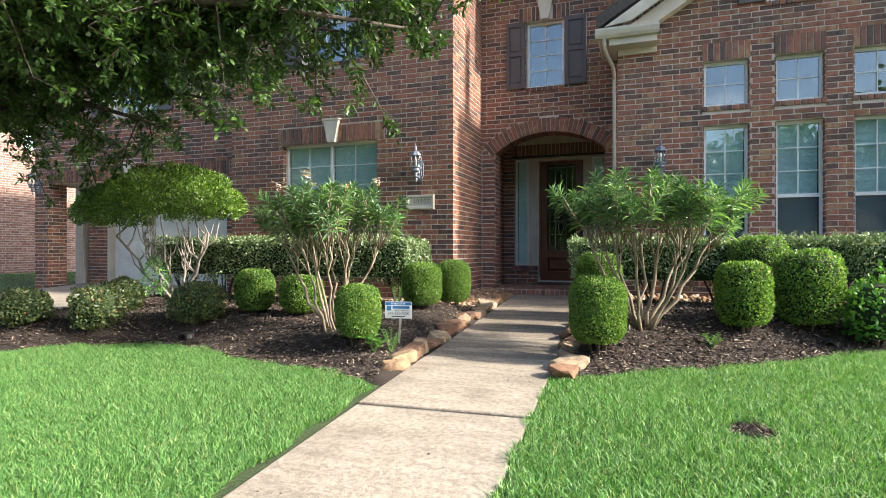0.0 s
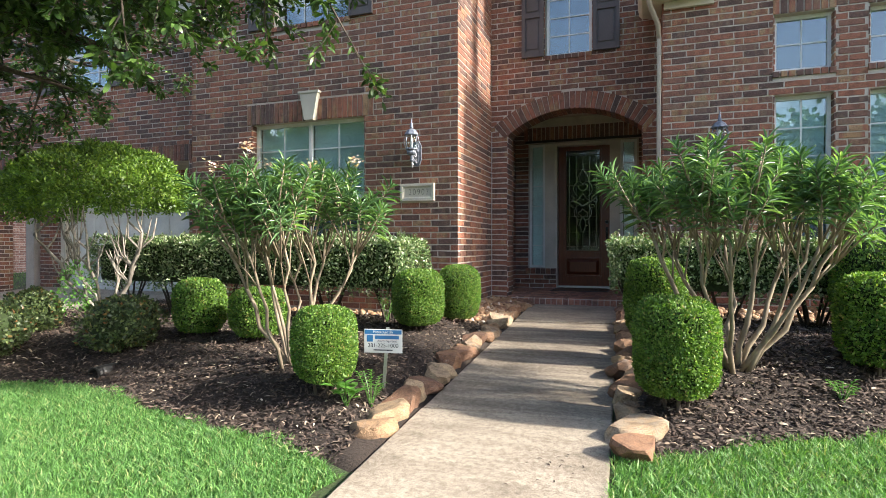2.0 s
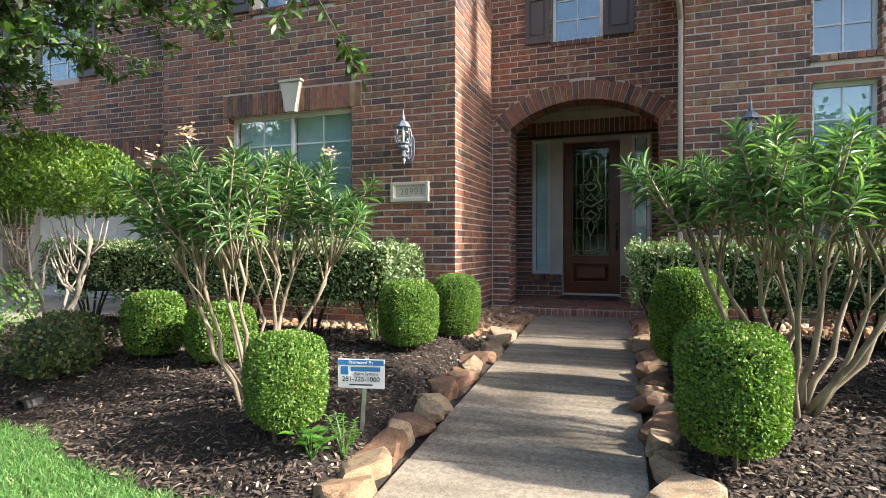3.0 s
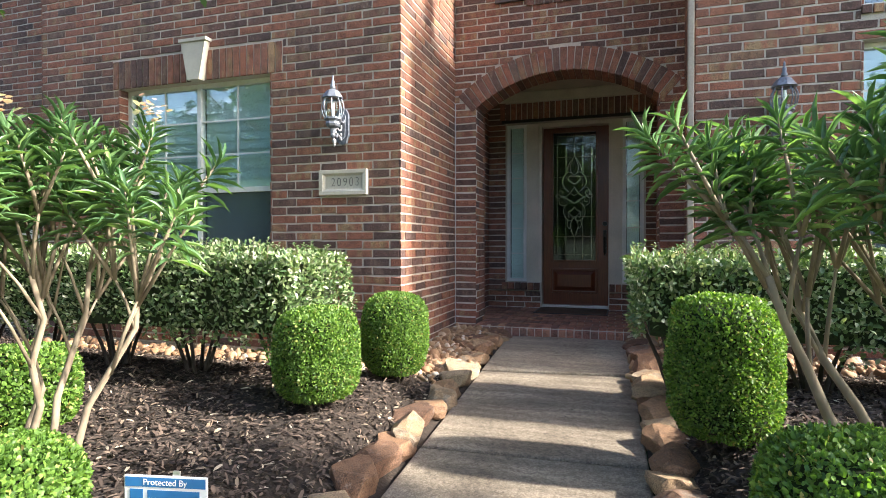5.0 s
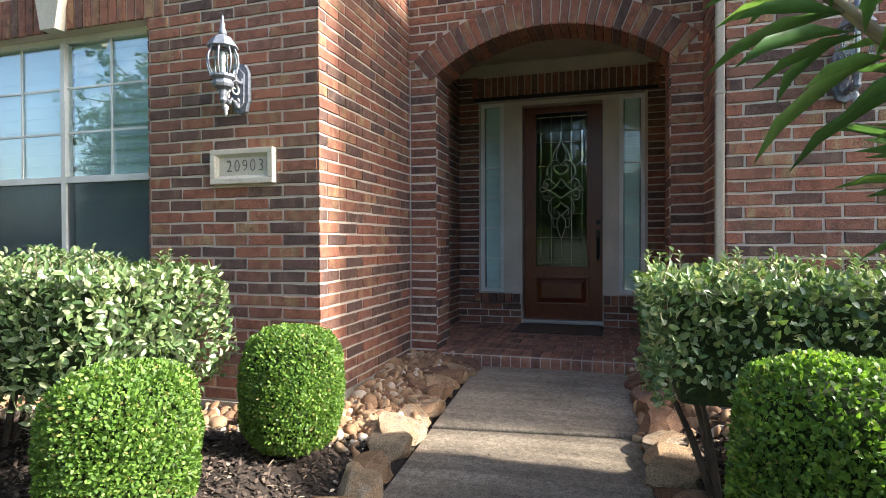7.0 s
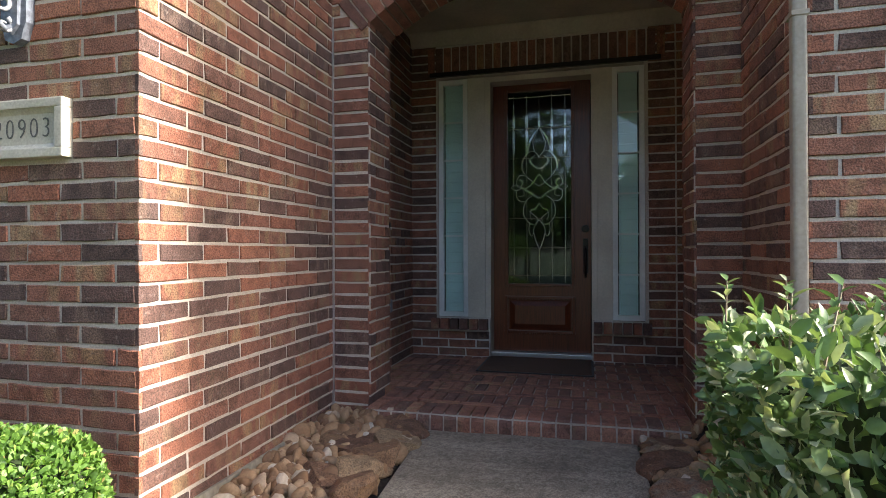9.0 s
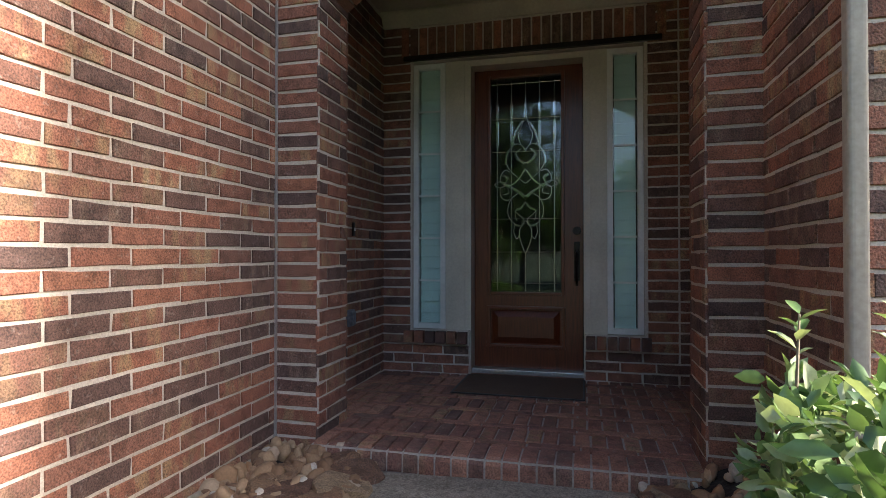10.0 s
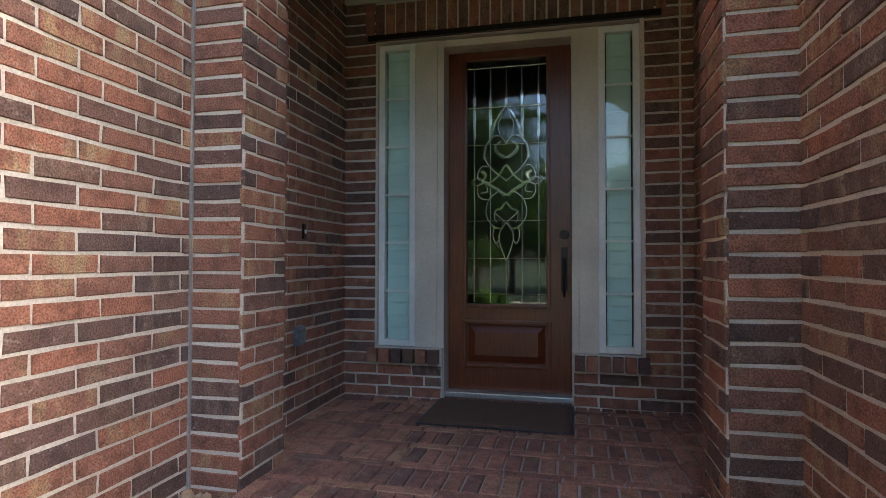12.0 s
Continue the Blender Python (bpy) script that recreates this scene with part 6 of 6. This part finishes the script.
for body, size, h in (("Protected By", 0.028, 0.065), ("Alarm Systems", 0.024, 0.001), ("281-225-1000", 0.04, -0.032)):
    o = put("lettering", text_mesh(body, size, 0.0006), SIGN_WHITE if h > 0.05 else INK, board)
    o.location = (0.0 if h < 0 or h > 0.05 else 0.03, -0.0068, sz + h)
put("small_line", Buf().box(-0.07, 0.07, -0.006, -0.0045, sz - 0.068, sz - 0.06), INK, board)

# corrugated drain ends in the beds
for x, y in ((-4.82, 5.18), (1.85, 6.55)):
    p = thing("drain_pipe", "black corrugated drain pipe end at the bed's edge", "drain pipe", "drain pipes", (x, y, slope(y) + 0.05))
    b = Buf()
    ring = [(math.cos(2 * math.pi * k / 14), math.sin(2 * math.pi * k / 14)) for k in range(14)]
    v, f = [], []
    prof = [(0.05, 0.0), (0.062, 0.0), (0.058, 0.02), (0.064, 0.04), (0.058, 0.06), (0.064, 0.08), (0.058, 0.4), (0.05, 0.4)]
    for rr, yy in prof:
        v += [(rr * c, yy, rr * s) for c, s in ring]
    for i in range(len(prof)):
        for k in range(14):
            j = (i + 1) % len(prof)
            f.append((i * 14 + k, i * 14 + (k + 1) % 14, j * 14 + (k + 1) % 14, j * 14 + k))
    put("pipe", b.add(v, f), DARK_PIPE, p)


# ---- edging stones, river rock, weeds ----
def rock(name, size, seed, cuts=3):
    """A quarried fieldstone: a rounded block split by flat cleavage faces, with a rough skin."""
    q = random.Random(seed * 13 + 5)
    planes = []
    for k in range(11):
        nrm = Vector((q.gauss(0, 1), q.gauss(0, 1), q.gauss(0, 0.9))).normalized()
        planes.append((nrm, q.uniform(0.58, 0.86)))
    planes.append((Vector((q.uniform(-0.2, 0.2), q.uniform(-0.2, 0.2), 1)).normalized(), q.uniform(0.5, 0.7)))
    bm = bmesh.new()
    bmesh.ops.create_icosphere(bm, subdivisions=cuts, radius=1)
    for v in bm.verts:
        p = Vector([math.copysign(abs(c) ** 0.75, c) for c in v.co])
        for nrm, d in planes:
            over = p.dot(nrm) - d
            if over > 0:
                p -= nrm * over
        p *= 1 + 0.05 * noise.noise((v.co.x * 3.5 + seed, v.co.y * 3.5, v.co.z * 3.5)) + 0.035 * noise.noise((v.co.x * 9 + seed, v.co.y * 9, v.co.z * 9))
        v.co = Vector((p.x * size[0], p.y * size[1], p.z * size[2])) * 1.3
    me = bpy.data.meshes.new(name)
    bm.to_mesh(me)
    bm.free()
    me.materials.append(FIELDSTONE)
    return me


def edging(side):
    r = random.Random(31 + side)
    y, k = (4.8 if side < 0 else 4.95), 0
    while y < 10.0:
        ln = r.uniform(0.24, 0.36) if y < 8.3 else r.uniform(0.2, 0.3)
        wd, ht = r.uniform(0.09, 0.13), r.uniform(0.06, 0.1)
        x = walk_left(y) - 0.1 - r.uniform(0, 0.05) if side < 0 else walk_right(y) + 0.1 + r.uniform(0, 0.04)
        o = put("edging_stone", rock("edging_stone", (wd, ln / 2, ht), k + 40 * side, 3), None)
        o.matrix_basis = pose(x, y + ln / 2 - 0.1, slope(y + 0.15) + ht * 0.45, r.uniform(-14, 14), r.uniform(-18, 18), r.uniform(-38, 38))
        tagged(o, ("pale tan" if y < 5.6 and side < 0 else "rust-brown") + " rough fieldstone edging the walk", "edging stone", "edging stones")
        y += ln * 0.78
        k += 1


edging(-1)
edging(1)
for k, (x, y) in enumerate(((-2.25, 9.95), (-2.3, 9.6), (-2.45, 9.7), (-2.3, 9.25), (-0.66, 9.9), (-0.6, 9.5))):
    o = put("edging_stone", rock("edging_stone", (0.115 + 0.01 * (k % 3), 0.1, 0.065), 90 + k, 3), None)
    o.matrix_basis = pose(x, y, slope(y) + 0.04, 5 * k, -6, 40 * k)
    tagged(o, "rough tan fieldstone lying on river rock", "edging stone", "edging stones")


def scatter_rocks(name, spots, label):
    """Many small rounded rocks as one heap."""
    base = bmesh.new()
    bmesh.ops.create_icosphere(base, subdivisions=2, radius=1)
    V = np.array([v.co[:] for v in base.verts])
    F = np.array([[v.index for v in f.verts] for f in base.faces])
    base.free()
    vs, fs = [], []
    for i, (x, y, z, s) in enumerate(spots):
        pts = V * rng.normal(1, 0.06, (len(V), 1))
        for c in range(7):
            nrm = rng.normal(0, 1, 3)
            nrm /= np.linalg.norm(nrm)
            pts = pts - np.maximum(pts @ nrm - rng.uniform(0.45, 0.8), 0)[:, None] * nrm
        q = Euler(rng.uniform(0, 6.28, 3)).to_matrix()
        pts = (pts * 1.2 * np.array([s, s * rng.uniform(0.6, 0.9), s * rng.uniform(0.45, 0.7)])) @ np.array(q).T + (x, y, z)
        vs.append(pts)
        fs.append(F + i * len(V))
    me = fast_mesh(name, np.concatenate(vs), np.concatenate(fs))
    tagged(put(name, me, PEBBLE), label, "gravel", kind="stuff")


spots = []
for i in range(2600):
    if i < 1000:
        x, y = rng.uniform(-2.66, -2.05), rng.uniform(8.3, 10.12)
    elif i < 1600:
        x, y = rng.uniform(-6.8, -2.2), rng.uniform(8.05, 8.48)
    elif i < 2350:
        x, y = rng.uniform(-0.3, 4.5), rng.uniform(8.5, 8.95)
    else:
        x, y = rng.uniform(-0.78, -0.3), rng.uniform(8.5, 10.1)
    spots.append((x, y, bed_z(x, y) + rng.uniform(0.0, 0.03), 0.018 + 0.05 * rng.random() ** 1.6))
scatter_rocks("river_rock", spots, "mixed tan and rust river rock along the foundation")


def weed(x, y, n, size, label, height=0.16):
    s = thing("weed_plant", label, "plant", "weeds", (x, y, bed_z(x, y)))
    P, D, Nn = [], [], []
    st = Buf()
    for k in range(5):
        a = k * 1.3
        e = Vector((0.09 * math.cos(a), 0.09 * math.sin(a), height * (0.6 + 0.1 * k)))
        st.tube([(0, 0, -0.02), tuple(e * 0.5 + Vector((0, 0, 0.02))), tuple(e)], [0.005, 0.004, 0.002], 5)
        for i in range(n):
            aa = i * 2.4 + k
            P.append(tuple(e * (0.45 + 0.55 * i / n)))
            D.append((math.cos(aa), math.sin(aa), 0.35))
            Nn.append((0, 0, 1))
    put("stalk", st, WEED, s)
    put("foliage", leaf_mesh("foliage", P, D, Nn, size * rng.uniform(0.7, 1.2, len(P)), size * 0.55, True), WEED, s)


weed(-2.28, 4.98, 5, 0.1, "broad-leaved bright green weed in mulch", 0.18)
weed(-2.16, 5.1, 22, 0.03, "small-leaved green weed beside edging stones", 0.26)
weed(0.75, 5.95, 10, 0.035, "small green weed in mulch", 0.16)
weed(-3.05, 7.2, 14, 0.055, "green sapling in mulch before the hedge", 0.34)
weed(-0.15, 6.5, 5, 0.03, "tiny green seedling in mulch", 0.07)


# ---- lawn and mulch ----
def lawn(name, count, x0, x1, y0, y1, edge, inside, label):
    x, y = rng.uniform(x0, x1, count * 3), rng.uniform(y0, y1, count * 3)
    e = np.interp(x, [p[0] for p in edge], [p[1] for p in edge]) + 0.05 * np.sin(x * 7) + 0.03 * np.sin(x * 17)
    ok = (y < e) & inside(x, y)
    x, y = x[ok][:count], y[ok][:count]
    n = len(x)
    z = 0.039 + 0.0531 * np.clip(y, -7.5, 10.4) - 0.01
    a = rng.uniform(0, 2 * math.pi, n)
    patch = np.array([noise.noise((float(u) * 1.3, float(w) * 1.3, 0.0)) for u, w in zip(x, y)])
    h = rng.uniform(0.022, 0.06, n) * (1 + 0.3 * patch)
    w = rng.uniform(0.0035, 0.0066, n)
    lx, ly = rng.normal(0, 0.024, n), rng.normal(0, 0.024, n)
    sx, sy = np.cos(a) * w / 2, np.sin(a) * w / 2
    v = np.stack([np.stack([x - sx, y - sy, z], 1), np.stack([x + sx, y + sy, z], 1),
                  np.stack([x + lx * 0.4 + sx, y + ly * 0.4 + sy, z + h * 0.6], 1), np.stack([x + lx * 0.4 - sx, y + ly * 0.4 - sy, z + h * 0.6], 1),
                  np.stack([x + lx * 1.3, y + ly * 1.3, z + h], 1)], 1)
    f = np.array([(0, 1, 2), (0, 2, 3), (3, 2, 4)])[None] + (np.arange(n) * 5)[:, None, None]
    tagged(put(name, fast_mesh(name, v.reshape(-1, 3), f.reshape(-1, 3)), GRASS), label, "lawn", kind="stuff")


lawn("grass_lawn", 265000, -8.0, -1.7, 1.2, 5.5, EDGE_L, lambda x, y: (x < -1.87 - 0.030 * (y - 2.4) + 0.03 * np.sin(y * 9)) & (x > -7.4), "bright green mown lawn on the oak side")
lawn("grass_lawn", 230000, -0.6, 4.2, 1.2, 7.3, EDGE_R, lambda x, y: (x > -0.53 - 0.037 * (y - 2.8) + 0.025 * np.sin(y * 11)) & (np.hypot(x - 0.78, (y - 4.08) * 0.8) > 0.13), "bright green mown lawn on the window side")
lawn("grass_lawn", 24000, -7.4, 7.0, -7.5, 1.2, [(-30, 1.2), (30, 1.2)], lambda x, y: (x < -1.87 - 0.030 * (y - 2.4)) | (x > -0.5 - 0.037 * (y - 2.8)), "bright green mown lawn towards the street")
lawn("grass_lawn", 14000, -19.5, -12.9, 5, 16, [(-30, 30), (30, 30)], lambda x, y: x < -12.9, "green side lawn between the houses")


def chips(name, count, x0, x1, edge, inside, label):
    """Bark chips, twigs and a few pale dead leaves on the beds."""
    x = rng.uniform(x0, x1, count * 2)
    y = rng.uniform(4.4, 8.9, count * 2)
    e = np.interp(x, [p[0] for p in edge], [p[1] for p in edge])
    ok = (y > e - 0.03) & inside(x, y)
    x, y = x[ok][:count], y[ok][:count]
    n = len(x)
    z = np.array([bed_z(float(u), float(w)) for u, w in zip(x, y)]) + rng.uniform(0.004, 0.02, n)
    P = np.stack([x, y, z], 1)
    D = rng.normal(0, 1, (n, 3)) * np.array([1, 1, 0.28])
    Nn = rng.normal(0, 0.35, (n, 3)) + np.array([0, 0, 1])
    tagged(put(name, leaf_mesh(name, P, D, Nn, rng.uniform(0.02, 0.065, n), rng.uniform(0.008, 0.02, n)), MULCH), label, "mulch", kind="stuff")


chips("bark_mulch", 60000, -8.0, -1.9, EDGE_L, lambda x, y: x < -1.95 - 0.03 * (y - 2.4), "dark shredded bark mulch with dead leaves")
chips("bark_mulch", 48000, -0.7, 3.6, EDGE_R, lambda x, y: x > -0.45 - 0.037 * (y - 2.8), "dark shredded bark mulch with dead leaves")

def litter():
    """A few dry leaves on the walk, and the dead tuft in the lawn."""
    n = 46
    y = np.concatenate([rng.normal(4.65, 0.16, 20), rng.uniform(1.5, 9.5, n - 20)])
    x = np.concatenate([rng.normal(-0.86, 0.09, 20), rng.uniform(-1.85, -0.85, n - 20)])
    P = np.stack([x, y, 0.039 + 0.0531 * y + 0.019], 1)
    tagged(put("dry_leaf_litter", leaf_mesh("dry_leaf_litter", P, rng.normal(0, 1, (n, 3)) * (1, 1, 0.15), np.tile((0.0, 0.0, 1.0), (n, 1)), rng.uniform(0.012, 0.035, n), rng.uniform(0.008, 0.016, n)), MULCH), "small dry brown leaves lying on the concrete walk", "leaf litter", kind="stuff")
    n = 260
    P = np.stack([rng.normal(0.78, 0.06, n), rng.normal(4.08, 0.06, n), np.full(n, slope(4.08) + 0.01)], 1)
    tagged(put("dead_grass_tuft", leaf_mesh("dead_grass_tuft", P, rng.normal(0, 1, (n, 3)) * (1, 1, 0.25) + (0, 0, 0.3), rng.normal(0, 1, (n, 3)), rng.uniform(0.03, 0.08, n), 0.006), MULCH), "brown dead grass tuft in the green lawn", "grass tuft", kind="stuff")


litter()

# ---- brick pieces, laid last ----
for job in LATER:
    if job[-1] in ("start", "end"):
        lay_now(*job)
    else:
        soldiers_now(*job)
voussoirs()
porch_bricks()
